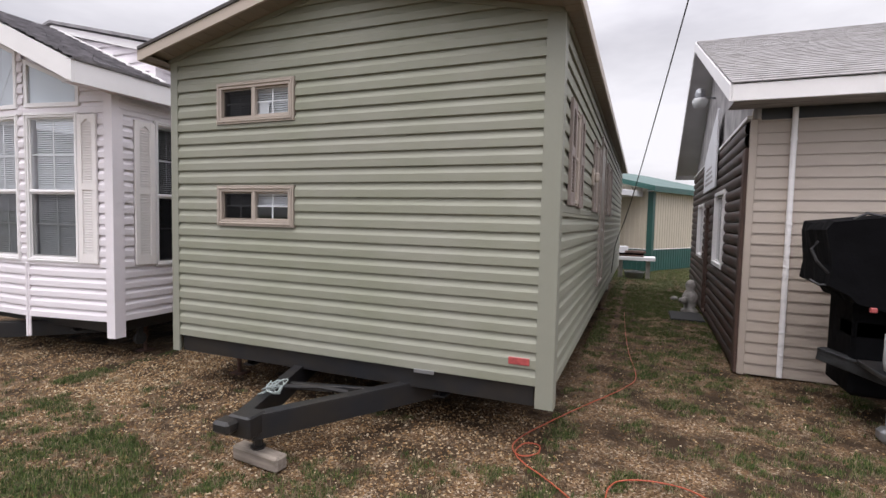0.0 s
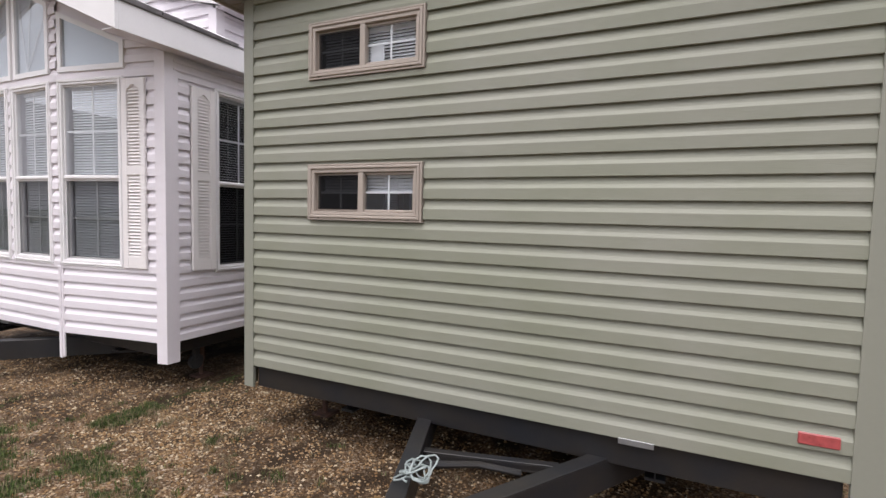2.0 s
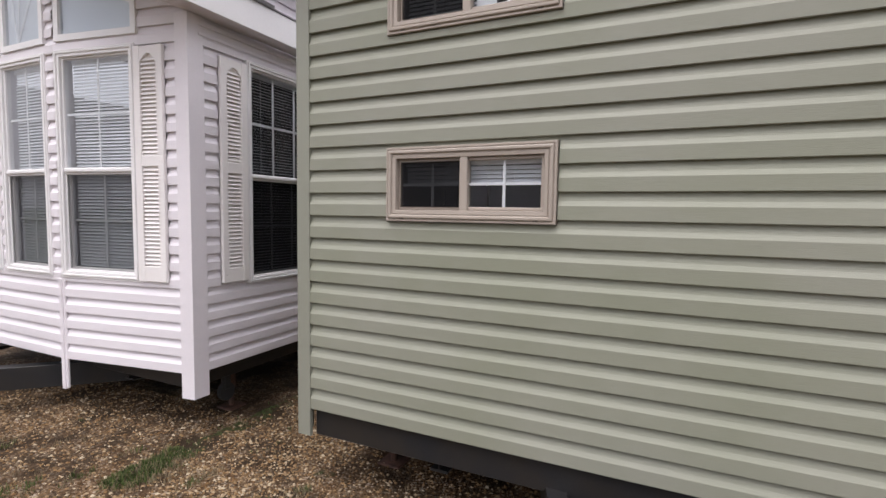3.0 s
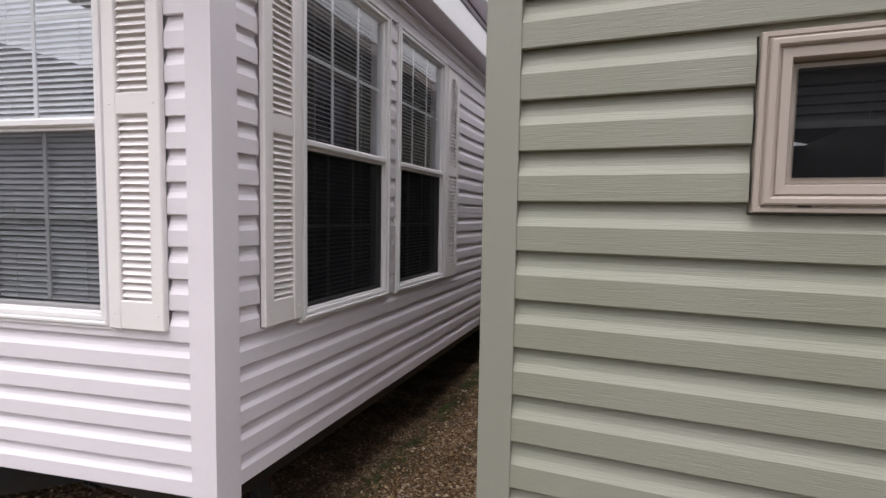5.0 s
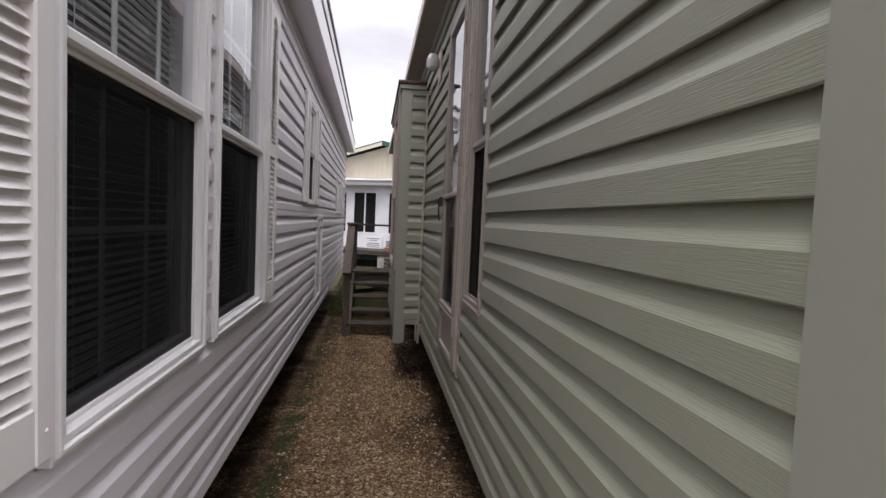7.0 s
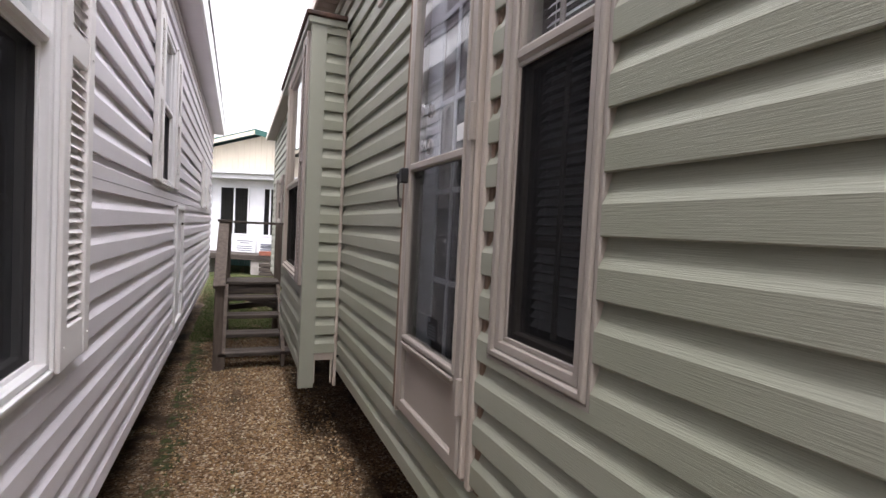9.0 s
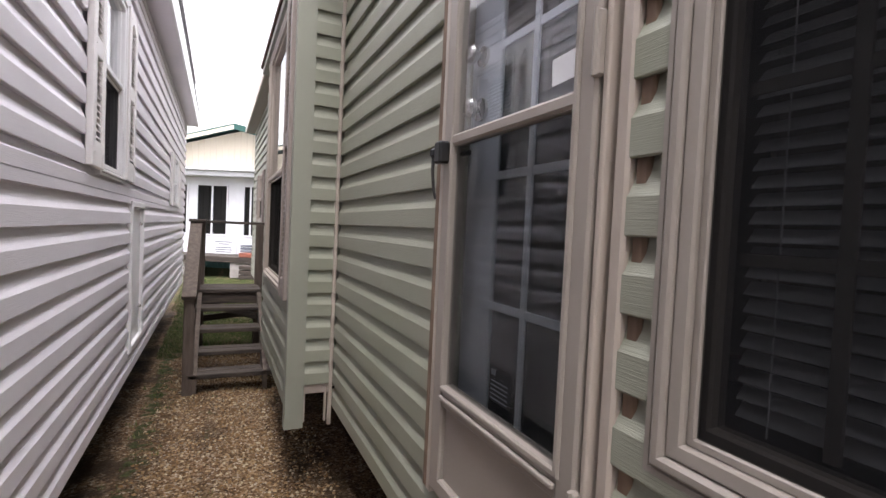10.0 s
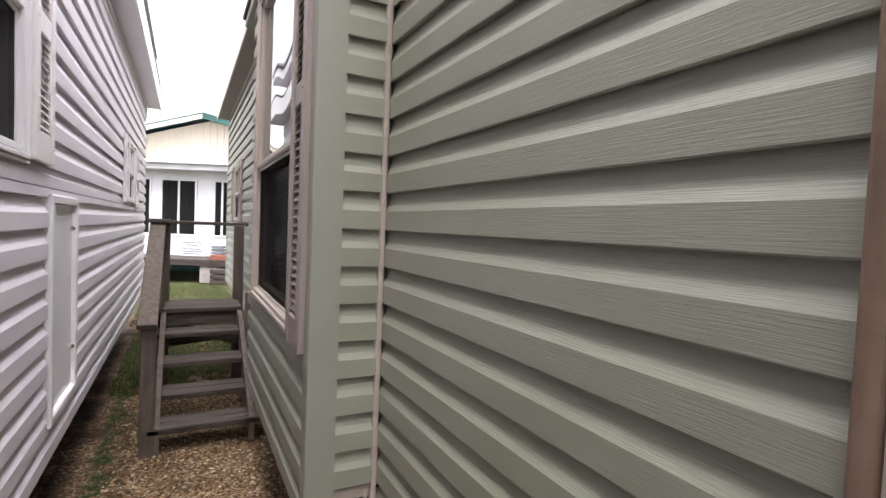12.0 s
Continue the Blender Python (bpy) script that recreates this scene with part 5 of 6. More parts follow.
wall = backing("loft_wall", white, F_LS, 0.0, WLEN - LY, 3.1, 3.52, trans, M_WHITE_TRIM)
siding(wall, pose(0, 0, 0), 0.0, WLEN - LY, 3.12, 3.5, CW, trans, M_WHITE)
for a, b, c, d in trans:
    bm = bmesh.new()
    ring(bm, a, b, c, d, 0.035, -0.03, 0.02, 0.003)
    win = part("transom_window", bm, M_FRAME_W, white, "narrow white transom window", F_LS)
    pane("pane", M_GLASS, win, a + 0.02, b - 0.02, c + 0.02, d - 0.02, 0.0)
block("corner_post", M_WHITE_TRIM, white, -0.16, -0.055, LY - 0.025, LY + 0.08, 3.1, 3.52, 0.006)
bm = bmesh.new()
slab(bm, -0.055, 0.09, LY - 0.03, WLEN + 0.12, 3.515, 3.53, 0.003)
part("soffit", bm, M_WHITE_TRIM, white)
bm = bmesh.new()
slab(bm, 0.085, 0.105, LY - 0.05, WLEN + 0.14, 3.50, 3.62, 0.004)
part("fascia", bm, M_FRAME_W, white)
for s in (1, -1):
    a = 0.105 if s == 1 else 2 * RX - 0.105
    bm = bmesh.new()
    prism(bm, [(a, 3.50), (RX, 3.52 + 0.24 * (0.105 - RX)), (RX, 3.60 + 0.24 * (0.105 - RX)), (a, 3.60)], LY - 0.06, LY - 0.035)
    part("fascia", bm, M_FRAME_W, white)
    bm = bmesh.new()
    prism(bm, [(a + 0.02 * s, 3.62), (RX, 3.62 + 0.24 * (0.105 - RX)), (RX, 3.655 + 0.24 * (0.105 - RX)), (a + 0.02 * s, 3.655)], LY - 0.09, WLEN + 0.16)
    part("roof", bm, M_SHINGLE, white, "low dark grey loft roof")
chassis(white, -3.70, -0.09, 0.06, WLEN - 0.1, 0.33, ZW, (4.6, 5.5))
jack(white, -0.25, 0.55, 0.4)
bm = bmesh.new()
lathe(bm, [(0.03, -0.02), (0.07, -0.02), (0.07, 0.02), (0.03, 0.02)], 16, pose(-0.14, 0.40, 0.20, 0, 90))
slab(bm, -0.165, -0.115, 0.37, 0.43, 0.22, 0.42, 0.006)
part("jockey_wheel", bm, M_RUBBER, white, "small jack wheel")
bm = bmesh.new()
slab(bm, -2.35, -2.2, -0.15, -0.06, 0.42, 0.47, 0.004)
part("number_plate", bm, M_ALU, white)
for tx in (-3.2, -0.9):
    bm = bmesh.new()
    beam_between(bm, (RX - 0.9, -1.35, 0.36), (tx, 0.5, 0.36), 0.10, 0.18)
    part("hitch_beam", bm, M_BLACK, white, "black steel A-frame beam of the towing hitch")

# ---------------------------------------------------------------- wooden steps in the gap
steps = thing("wooden_steps", pose(-0.76, 6.15, 0), "weathered grey wooden steps with a handrail and landing", "steps")
SY = [0.0, 0.26, 0.52, 0.78, 1.04]
SZ = [0.155, 0.290, 0.440, 0.600, 0.750]
for k in range(5):
    wide = 0.79 if k < 2 else 0.64
    for j, (a, b) in enumerate(((0.0, 0.115), (0.122, 0.235))):
        bm = bmesh.new()
        slab(bm, 0.0, wide, SY[k] + a, SY[k] + b, SZ[k] - 0.038, SZ[k], 0.005)
        part("tread_board" if k < 4 else "landing_board", bm, M_WOOD, steps)
for k in range(2):
    bm = bmesh.new()
    slab(bm, 0.0, 0.64, 1.285 + 0.125 * k, 1.403 + 0.125 * k, SZ[4] - 0.038, SZ[4] + 0.001 * (k % 2), 0.005)
    part("landing_board", bm, M_WOOD, steps)
for x in (0.035, 0.60):
    bm = bmesh.new()
    pts = [(-0.0, 0.0), (1.04, 0.56), (1.04, 0.72), (0.9, 0.69), (0.0, 0.16)]
    a = [bm.verts.new((x, y, z)) for y, z in pts]
    b = [bm.verts.new((x + 0.035, y, z)) for y, z in pts]
    bm.faces.new(a)
    bm.faces.new(b[::-1])
    for k in range(len(pts)):
        bm.faces.new((a[k], b[k], b[(k + 1) % len(pts)], a[(k + 1) % len(pts)]))
    part("stringer", bm, M_WOOD_V, steps)
for x, y, z in ((-0.04, 0.0, 0.83), (-0.035, 1.06, 1.44), (0.645, 0.80, 0.90), (-0.005, 1.45, 1.44), (0.60, 1.45, 1.44)):
    bm = bmesh.new()
    slab(bm, x, x + 0.085, y, y + 0.085, -0.03, z, 0.006)
    part("post", bm, M_WOOD_V, steps)
bm = bmesh.new()
p, q = Vector((-0.055, -0.06, 0.835)), Vector((-0.055, 1.10, 1.455))
d = q - p
m = pose(p.x, p.y, p.z, math.degrees(math.atan2(d.z, d.y)))
slab(bm, 0, 0.11, 0, d.length, -0.038, 0.0, 0.005, m)
part("handrail", bm, M_WOOD_V, steps, "sloping handrail board")
bm = bmesh.new()
slab(bm, -0.07, 0.09, 1.04, 1.56, 1.445, 1.475, 0.005)
part("top_rail", bm, M_WOOD, steps)
bm = bmesh.new()
slab(bm, 0.09, 0.72, 1.46, 1.53, 1.435, 1.465, 0.005)
part("top_rail", bm, M_WOOD, steps)
bm = bmesh.new()
m = pose(0.02, 1.10, 0.66, 0, 17)
slab(bm, 0, 0.64, 0, 0.035, -0.07, 0.0, 0.004, m)
part("brace", bm, M_WOOD, steps)
bm = bmesh.new()
m = pose(0.02, 1.47, 0.40, 0, -6)
slab(bm, 0, 0.64, 0, 0.035, -0.07, 0.0, 0.004, m)
part("brace", bm, M_WOOD, steps)
block("rim_board", M_WOOD, steps, 0.0, 0.62, 1.06, 1.10, 0.60, 0.710, 0.004)

# ---------------------------------------------------------------- the log-sided building
LA = (5.33, 2.87)
LB = (5.50, 10.60)
LLEN = math.hypot(LB[0] - LA[0], LB[1] - LA[1])
lod = thing("office_building", pose(LA[0], LA[1], 0), "small building with dark log siding, beige side and shingle roof", "building")
la = math.degrees(math.atan2(LA[1] - LB[1], LA[0] - LB[0]))
F_LOG = pose(-LA[0], -LA[1], 0) @ pose(LB[0], LB[1], 0, 0, 0, la)
F_SIDE = pose(0, 0, 0, 0, 0, la + 90)
S = lambda y: LLEN - (y - LA[1])
LRID, LRZ, LEZ = 6.95, 4.88, 3.0


def lroof(s):
    y = LA[1] + LLEN - s
    return LRZ - (LRZ - LEZ) * ((LRID - y) / (LRID - 2.87) if y < LRID else (y - LRID) / (10.6 - LRID))


log_holes = [(S(5.62), S(4.42), 1.06, 2.20), (S(8.75), S(7.50), 1.02, 2.12), (S(7.05), S(6.40), 0.06, 2.06)]
wall = backing("wall", lod, F_LOG, 0.0, LLEN, 0.0, 2.86, log_holes, M_LOGTRIM, thick=0.12)
backing("gable_wall", lod, F_LOG, 0.0, LLEN, 2.86, 2.9, [], M_STUCCO, thick=0.08, top=lroof, label="grey weathered plywood gable with water stains")
LOGP = [(0.0, 0.0), (-0.018, 0.02), (-0.034, 0.12), (-0.044, 0.3), (-0.047, 0.5), (-0.044, 0.7), (-0.034, 0.88), (-0.018, 0.98), (0.0, 1.0)]
siding(wall, pose(0, 0, 0), 0.0, LLEN - 0.16, 0.02, 2.86, 0.142, log_holes, M_LOG, profile=LOGP, name="log_board")
bm = bmesh.new()
slab(bm, 0, LLEN, -0.055, 0.0, 2.86, 2.90, 0.005)
part("trim_board", bm, M_FRAME_W, lod, "white trim under the gable", F_LOG)
bm = bmesh.new()
slab(bm, LLEN - 0.165, LLEN - 0.008, -0.055, 0.0, 0.02, 2.55, 0.008)
part("corner_board", bm, M_LOGTRIM, lod, "weathered brown corner board", F_LOG)
wall = backing("wall", lod, F_SIDE, 0.0, 7.0, 0.02, 2.95, [], M_BEIGE)
siding(wall, pose(0, 0, 0), 0.05, 7.0, 0.03, 2.86, 0.1215, [], M_BEIGE, profile=LAP)
bm = bmesh.new()
slab(bm, -0.02, 0.05, -0.03, 0.0, 0.02, 2.85, 0.006)
part("corner_trim", bm, M_BEIGE, lod, "", F_SIDE)
bm = bmesh.new()
slab(bm, 0.08, 7.0, -0.012, 0.0, 2.84, 2.97, 0.004)
part("frieze_board", bm, M_BLACK, lod, "black bare frieze where the siding stops short", F_SIDE)
bm = bmesh.new()
tube(bm, [(0.38, -0.055, 0.04), (0.38, -0.055, 2.95)], 0.028, 12)
for z in (0.6, 1.7, 2.6):
    tube(bm, [(0.38, -0.055, z), (0.38, -0.055, z + 0.03)], 0.034, 12)
part("downpipe", bm, M_FRAME_W, lod, "white plastic downpipe", F_SIDE)
for a, b, c, d in log_holes[:2]:
    bm = bmesh.new()
    ring(bm, a, b, c, d, 0.06, -0.06, 0.03, 0.005)
    win = part("window", bm, M_FRAME_W, lod, "white-framed sliding window", F_LOG)
    bm = bmesh.new()
    mid = (a + b) / 2
    ring(bm, a + 0.05, mid + 0.02, c + 0.05, d - 0.05, 0.03, -0.01, 0.015, 0.003)
    ring(bm, mid - 0.02, b - 0.05, c + 0.05, d - 0.05, 0.03, 0.018, 0.04, 0.003)
    part("sash", bm, M_FRAME_W, win)
    pane("pane", M_GLASS, win, a + 0.07, mid, c + 0.07, d - 0.07, 0.0)
    pane("pane", M_GLASS, win, mid, b - 0.07, c + 0.07, d - 0.07, 0.028)
    bm = bmesh.new()
    slab(bm, a + 0.07, b - 0.07, 0.10, 0.115, d - 0.28, d - 0.06, 0.004)
    part("blind", bm, M_BLIND, win)
a, b, c, d = log_holes[2]
bm = bmesh.new()
ring(bm, a, b, c, d, 0.05, -0.05, 0.10, 0.005)
slab(bm, a + 0.05, b - 0.05, 0.03, 0.07, c + 0.02, d - 0.05, 0.004)
part("door", bm, M_LOGTRIM, lod, "dark brown entrance door, closed", F_LOG)
bm = bmesh.new()
s0, s1 = S(7.35), S(5.45)
prism(bm, [(s0, 2.30), (s1, 2.30), (s1, 3.52), (s1 - 0.12, 3.56), (s0 + 0.3, 3.02), (s0, 2.9)], -0.085, -0.06)
sign = part("sign_board", bm, M_PORCH, lod, "large pale sign board with faded lettering", F_LOG)
bm = bmesh.new()
for k in range(4):
    slab(bm, s0 + 0.3 + 0.05 * k, s1 - 0.35 - 0.08 * k, -0.088, -0.0855, 2.40 + 0.085 * k, 2.445 + 0.085 * k, 0.001)
part("faded_lettering", bm, M_STUCCO, sign)
# yard lamp under the gable
bm = bmesh.new()
s = S(6.9)
tube(bm, [(s, 0.0, 4.02), (s, -0.12, 4.04), (s, -0.22, 4.06)], 0.02)
lathe(bm, [(0.06, 0.02), (0.085, 0.03), (0.09, 0.12), (0.07, 0.19), (0.03, 0.21)], 14, pose(s, -0.26, 4.0))
lamp = part("yard_lamp", bm, M_ALU, lod, "outdoor yard lamp on a bracket", F_LOG)
bm = bmesh.new()
lathe(bm, [(0.10, 0.03), (0.13, 0.0), (0.125, -0.06), (0.10, -0.12), (0.04, -0.15)], 16, pose(s, -0.26, 4.0))
part("lamp_glass", bm, M_LAMP, lamp, "", None, True)
# roof
OVX = 0.28
EY0, EY1 = 2.45, 10.95
for (ya, za), (yb, zb) in (((EY0, 3.10), (LRID, 5.03)), ((EY1, 2.99), (LRID, 5.03))):
    bm = bmesh.new()
    vs = []
    for x in (5.36 - OVX - 0.02, 13.0):
        for y, z in ((ya, za), (yb, zb), (yb, zb + 0.05), (ya, za + 0.05)):
            vs.append(bm.verts.new((x - LA[0], y - LA[1], z)))
    for k in range(4):
        bm.faces.new((vs[k], vs[(k + 1) % 4], vs[4 + (k + 1) % 4], vs[4 + k]))
    bm.faces.new(vs[:4])
    bm.faces.new(vs[4:])
    part("roof", bm, M_SHINGLE_B, lod, "gabled roof of worn grey-brown asphalt shingles")
    bm = bmesh.new()
    vs = []
    for x in (5.36 - OVX - 0.02, 5.6):
        for y, z in ((ya, za - 0.03), (yb, zb - 0.03), (yb, zb - 0.008), (ya, za - 0.008)):
            vs.append(bm.verts.new((x - LA[0], y - LA[1], z)))
    for k in range(4):
        bm.faces.new((vs[k], vs[(k + 1) % 4], vs[4 + (k + 1) % 4], vs[4 + k]))
    bm.faces.new(vs[:4])
    bm.faces.new(vs[4:])
    part("soffit", bm, M_PORCH, lod, "pale weathered soffit")
    bm = bmesh.new()
    vs = []
    for x in (5.36 - OVX - 0.045, 5.36 - OVX - 0.022):
        for y, z in ((ya, za - 0.12), (yb, zb - 0.12), (yb, zb + 0.045), (ya, za + 0.045)):
            vs.append(bm.verts.new((x - LA[0], y - LA[1], z)))
    for k in range(4):
        bm.faces.new((vs[k], vs[(k + 1) % 4], vs[4 + (k + 1) % 4], vs[4 + k]))
    bm.faces.new(vs[:4])
    bm.faces.new(vs[4:])
    part("fascia", bm, M_FRAME_W, lod, "white rake board")
    bm = bmesh.new()
    slab(bm, 5.36 - OVX - 0.022 - LA[0], 13 - LA[0], ya - 0.02 - LA[1], ya - LA[1], za - 0.13, za + 0.045, 0.004)
    part("fascia", bm, M_FRAME_W, lod, "deep white eave board")
bm = bmesh.new()
slab(bm, 5.36 - OVX - LA[0], 13 - LA[0], EY0 - LA[1], -0.02, 2.965, 2.98, 0.003)
part("soffit", bm, M_STUCCO, lod, "stained grey soffit")
shingle_rows(lod, pose(5.36 - OVX - 0.03 - LA[0], EY0 - 0.03 - LA[1], 3.155), 0.0, 7.8, LRID - EY0, (5.03 - 3.10) / (LRID - EY0), 34, M_SHINGLE_B)
block("wall_rear", M_BEIGE, lod, 6.95, 7.0, 0, LLEN, 0, 2.95)
block("wall_far_side", M_BEIGE, lod, 0.2, 7.0, LLEN - 0.1, LLEN, 0, 2.95)

# things along the log wall
bm = bmesh.new()
lathe(bm, [(0.14, 0), (0.16, 0.03), (0.13, 0.07), (0.10, 0.10), (0.13, 0.22), (0.14, 0.32), (0.10, 0.40), (0.07, 0.43), (0.09, 0.50), (0.09, 0.56), (0.05, 0.62), (0.001, 0.63)], 14, pose(5.18, 7.05, 0.0))
lathe(bm, [(0.05, 0), (0.06, 0.05), (0.04, 0.12), (0.001, 0.14)], 10, pose(5.08, 6.92, 0.18))
statue = part("garden_statue", bm, M_STATUE, None, smooth=True)
tagged(statue, "weathered grey cast-stone garden statue beside the door", "statue")
bm = bmesh.new()
slab(bm, 4.80, 5.34, 5.95, 6.80, -0.01, 0.045, 0.008)
mat_ = part("doormat", bm, M_RUBBER, None)
tagged(mat_, "dark rubber doormat before the entrance", "doormat")
for (x, y, r) in ((5.17, 8.35, 0.10), (5.0, 8.6, 0.08)):
    bm = bmesh.new()
    bmesh.ops.create_icosphere(bm, subdivisions=2, radius=r)
    for v in bm.verts:
        v.co *= 1 + 0.25 * noise.noise(v.co * 9 + Vector((x, y, 0)))
        v.co.z *= 0.7
    st = part("rock", bm, M_STATUE, None, m=pose(x, y, r * 0.5), smooth=True)
    tagged(st, "pale grey rock beside the log wall", "rock", "rocks by the log wall")

# ---------------------------------------------------------------- the green-roofed steel building at the back
SHED = pose(4.6, 15.5, 0, 0, 0, -27.9)
shed = thing("steel_building", SHED, "cream steel building with teal trim and a white porch", "building")
SW, SL, SE, SR = 10.4, 9.0, 2.93, 4.20


def ribbed(name, mat, m, x0, x1, z0, z1, top=None, pitch=0.19, y=0.0, label=""):
    """Upright ribbed steel sheet, as real folds."""
    verts, faces = [], []
    x = x0
    prof = []
    while x < x1 - 1e-6:
        for dx, o in ((0.0, 0.0), (0.03, 0.0), (0.042, -0.016), (0.075, -0.016), (0.087, 0.0)):
            if x + dx < x1:
                prof.append((x + dx, y + o))
        x += pitch
    prof.append((x1, y))
    for px, py in prof:
        verts += [(px, py, z0), (px, py, top(px) if top else z1)]
    for k in range(len(prof) - 1):
        faces.append((2 * k, 2 * k + 2, 2 * k + 3, 2 * k + 1))
    return raw(name, verts, faces, mat, shed, label, m)


shed_top = lambda x: SE + (SR - SE) * min(1, min(-x, SW + x) / (SW / 2))
FS_F, FS_R = pose(0, 0, 0), pose(0, 0, 0, 0, 0, 90)
ribbed("wall", M_CREAM, FS_F, -SW, 0.0, 0.78, SE, shed_top, label="cream ribbed steel gable wall")
ribbed("wainscot", M_GREEN, FS_F, -SW, 0.0, 0.0, 0.78, y=-0.01, label="teal ribbed steel wainscot")
ribbed("wall", M_CREAM, FS_R, 0.0, SL, 0.78, SE, label="cream ribbed steel wall")
ribbed("wainscot", M_GREEN, FS_R, 0.0, SL, 0.0, 0.78, y=-0.01, label="teal ribbed steel wainscot")
bm = bmesh.new()
slab(bm, -0.16, 0.03, -0.04, -0.017, 0.0, SE, 0.004)
slab(bm, 0.017, 0.04, -0.04, 0.14, 0.0, SE, 0.004)
part("corner_trim", bm, M_GREEN, shed, "teal corner trim")
bm = bmesh.new()
slab(bm, 0.0, 0.035, 0.0, SL, 0.77, 0.80, 0.004)
slab(bm, -SW, 0.0, -0.035, 0.0, 0.77, 0.80, 0.004)
part("base_trim", bm, M_FRAME_W, shed)
block("wall_core", M_CREAM, shed, -SW + 0.05, -0.05, 0.05, SL, 0.0, SE - 0.05)
for s in (1, -1):
    xe = 0.28 if s == 1 else -SW - 0.28
    sl = (SR - SE) / (SW / 2)
    bm = bmesh.new()
    prism(bm, [(xe, SE - 0.28 * sl + 0.10), (-SW / 2, SR + 0.10), (-SW / 2, SR + 0.15), (xe, SE - 0.28 * sl + 0.15)], -0.45, SL + 0.4)
    part("roof", bm, M_GREEN, shed, "low teal steel roof")
    bm = bmesh.new()
    prism(bm, [(xe, SE - 0.28 * sl - 0.02), (-SW / 2, SR - 0.02), (-SW / 2, SR + 0.10), (xe, SE - 0.28 * sl + 0.10)], -0.47, -0.45)
    part("rake_trim", bm, M_CREAM if s == -1 else M_GREEN, shed)
    bm = bmesh.new()
    slab(bm, xe - 0.02, xe + 0.02, -0.47, SL + 0.4, SE - 0.12, SE + 0.08, 0.004)
    part("eave_trim", bm, M_GREEN, shed)
    bm = bmesh.new()
    slab(bm, min(xe, 0.0 if s == 1 else -SW), max(xe, 0.0 if s == 1 else -SW), -0.4, SL + 0.3, SE - 0.10, SE - 0.08, 0.003)
    part("soffit", bm, M_FRAME_W, shed)
# porch
bm = bmesh.new()
slab(bm, -9.6, -0.35, -1.75, -0.05, 2.66, 2.80, 0.01)
part("porch_beam", bm, M_PORCH, shed, "white porch fascia")
bm = bmesh.new()
slab(bm, -9.6, -0.35, -1.85, -0.05, 2.80, 2.86, 0.01)
part("porch_roof", bm, M_PORCH, shed)
bm = bmesh.new()
slab(bm, -9.5, -3.9, -1.36, -1.28, 0.42, 1.03, 0.006)
slab(bm, -9.5, -3.9, -1.36, -1.28, 2.47, 2.66, 0.006)
for a, b in ((-9.5, -8.9), (-8.0, -7.6), (-6.65, -6.5), (-5.99, -5.77), (-4.84, -4.43), (-3.98, -3.9)):
    slab(bm, a, b, -1.355, -1.285, 1.03, 2.47, 0.004)
part("porch_wall", bm, M_PORCH, shed, "white panelled porch front")
for a, b in ((-8.9, -8.0), (-7.6, -6.65), (-6.5, -5.99), (-5.77, -4.84), (-4.43, -3.98)):
    bm = bmesh.new()
    ring(bm, a, b, 1.03, 2.47, 0.05, -1.38, -1.30, 0.005)
    slab(bm, (a + b) / 2 - 0.025, (a + b) / 2 + 0.025, -1.37, -1.30, 1.05, 2.45, 0.004)
    win = part("window", bm, M_PORCH, shed, "white-framed porch window")
    pane("pane", M_GLASS, win, a + 0.04, b - 0.04, 1.07, 2.43, -1.33)
    pane("insect_screen", M_SCREEN, win, a + 0.04, b - 0.04, 1.07, 2.43, -1.35)
block("porch_side", M_PORCH, shed, -3.9, -3.82, -1.3, 0.0, 0.42, 2.66)
for x in (-3.60, -6.9, -9.4):
    bm = bmesh.new()
    slab(bm, x - 0.045, x + 0.045, -2.0, -1.91, 0.54, 2.66, 0.006)
    part("porch_post", bm, M_PORCH, shed)
    bm = bmesh.new()
    slab(bm, x - 0.07, x + 0.07, -2.0, -1.75, 2.60, 2.68, 0.006)
    part("post_head", bm, M_PORCH, shed)
bm = bmesh.new()
slab(bm, -9.6, -3.5, -2.5, -1.3, 0.50, 0.54, 0.004)
slab(bm, -9.6, -3.5, -2.5, -2.46, 0.40, 0.50, 0.004)
part("porch_deck", bm, M_WOOD, shed, "weathered timber deck")
for x in (-4.0, -5.6, -7.2, -8.8):
    block("pier", M_CONC, shed, x - 0.2, x + 0.2, -2.45, -2.1, 0.0, 0.40, 0.01, "concrete block pier")
for k in range(3):
    block("deck_step", M_WOOD, shed, -3.9 + 0.1, -3.1, -2.8 - 0.0 + 0.0 * k, -2.5 - 0.0, 0.02 + 0.12 * k, 0.12 + 0.12 * k, 0.01)
bm = bmesh.new()
slab(bm, -3.95, -3.55, -2.5, -2.35, 0.545, 0.66, 0.006)
bricks = part("brick_stack", bm, M_BRICK, None, m=SHED)
tagged(bricks, "red bricks lying on the edge of the timber deck", "bricks")
bm = bmesh.new()
slab(bm, -5.24, -4.58, -1.42, -1.39, 0.54, 0.95, 0.005)
sg = part("notice_board", bm, M_PAPER, None, m=SHED)
tagged(sg, "white notice board with small print, leaning on the porch wall", "sign")
bm = bmesh.new()
for z, a, b in ((0.86, 0.08, 0.58), (0.80, 0.18, 0.48), (0.70, 0.10, 0.56), (0.64, 0.08, 0.58), (0.58, 0.10, 0.56)):
    slab(bm, -5.24 + a, -5.24 + b, -1.424, -1.4205, z, z + 0.026, 0.001)
part("print_line", bm, M_INK, sg)
bm = bmesh.new()
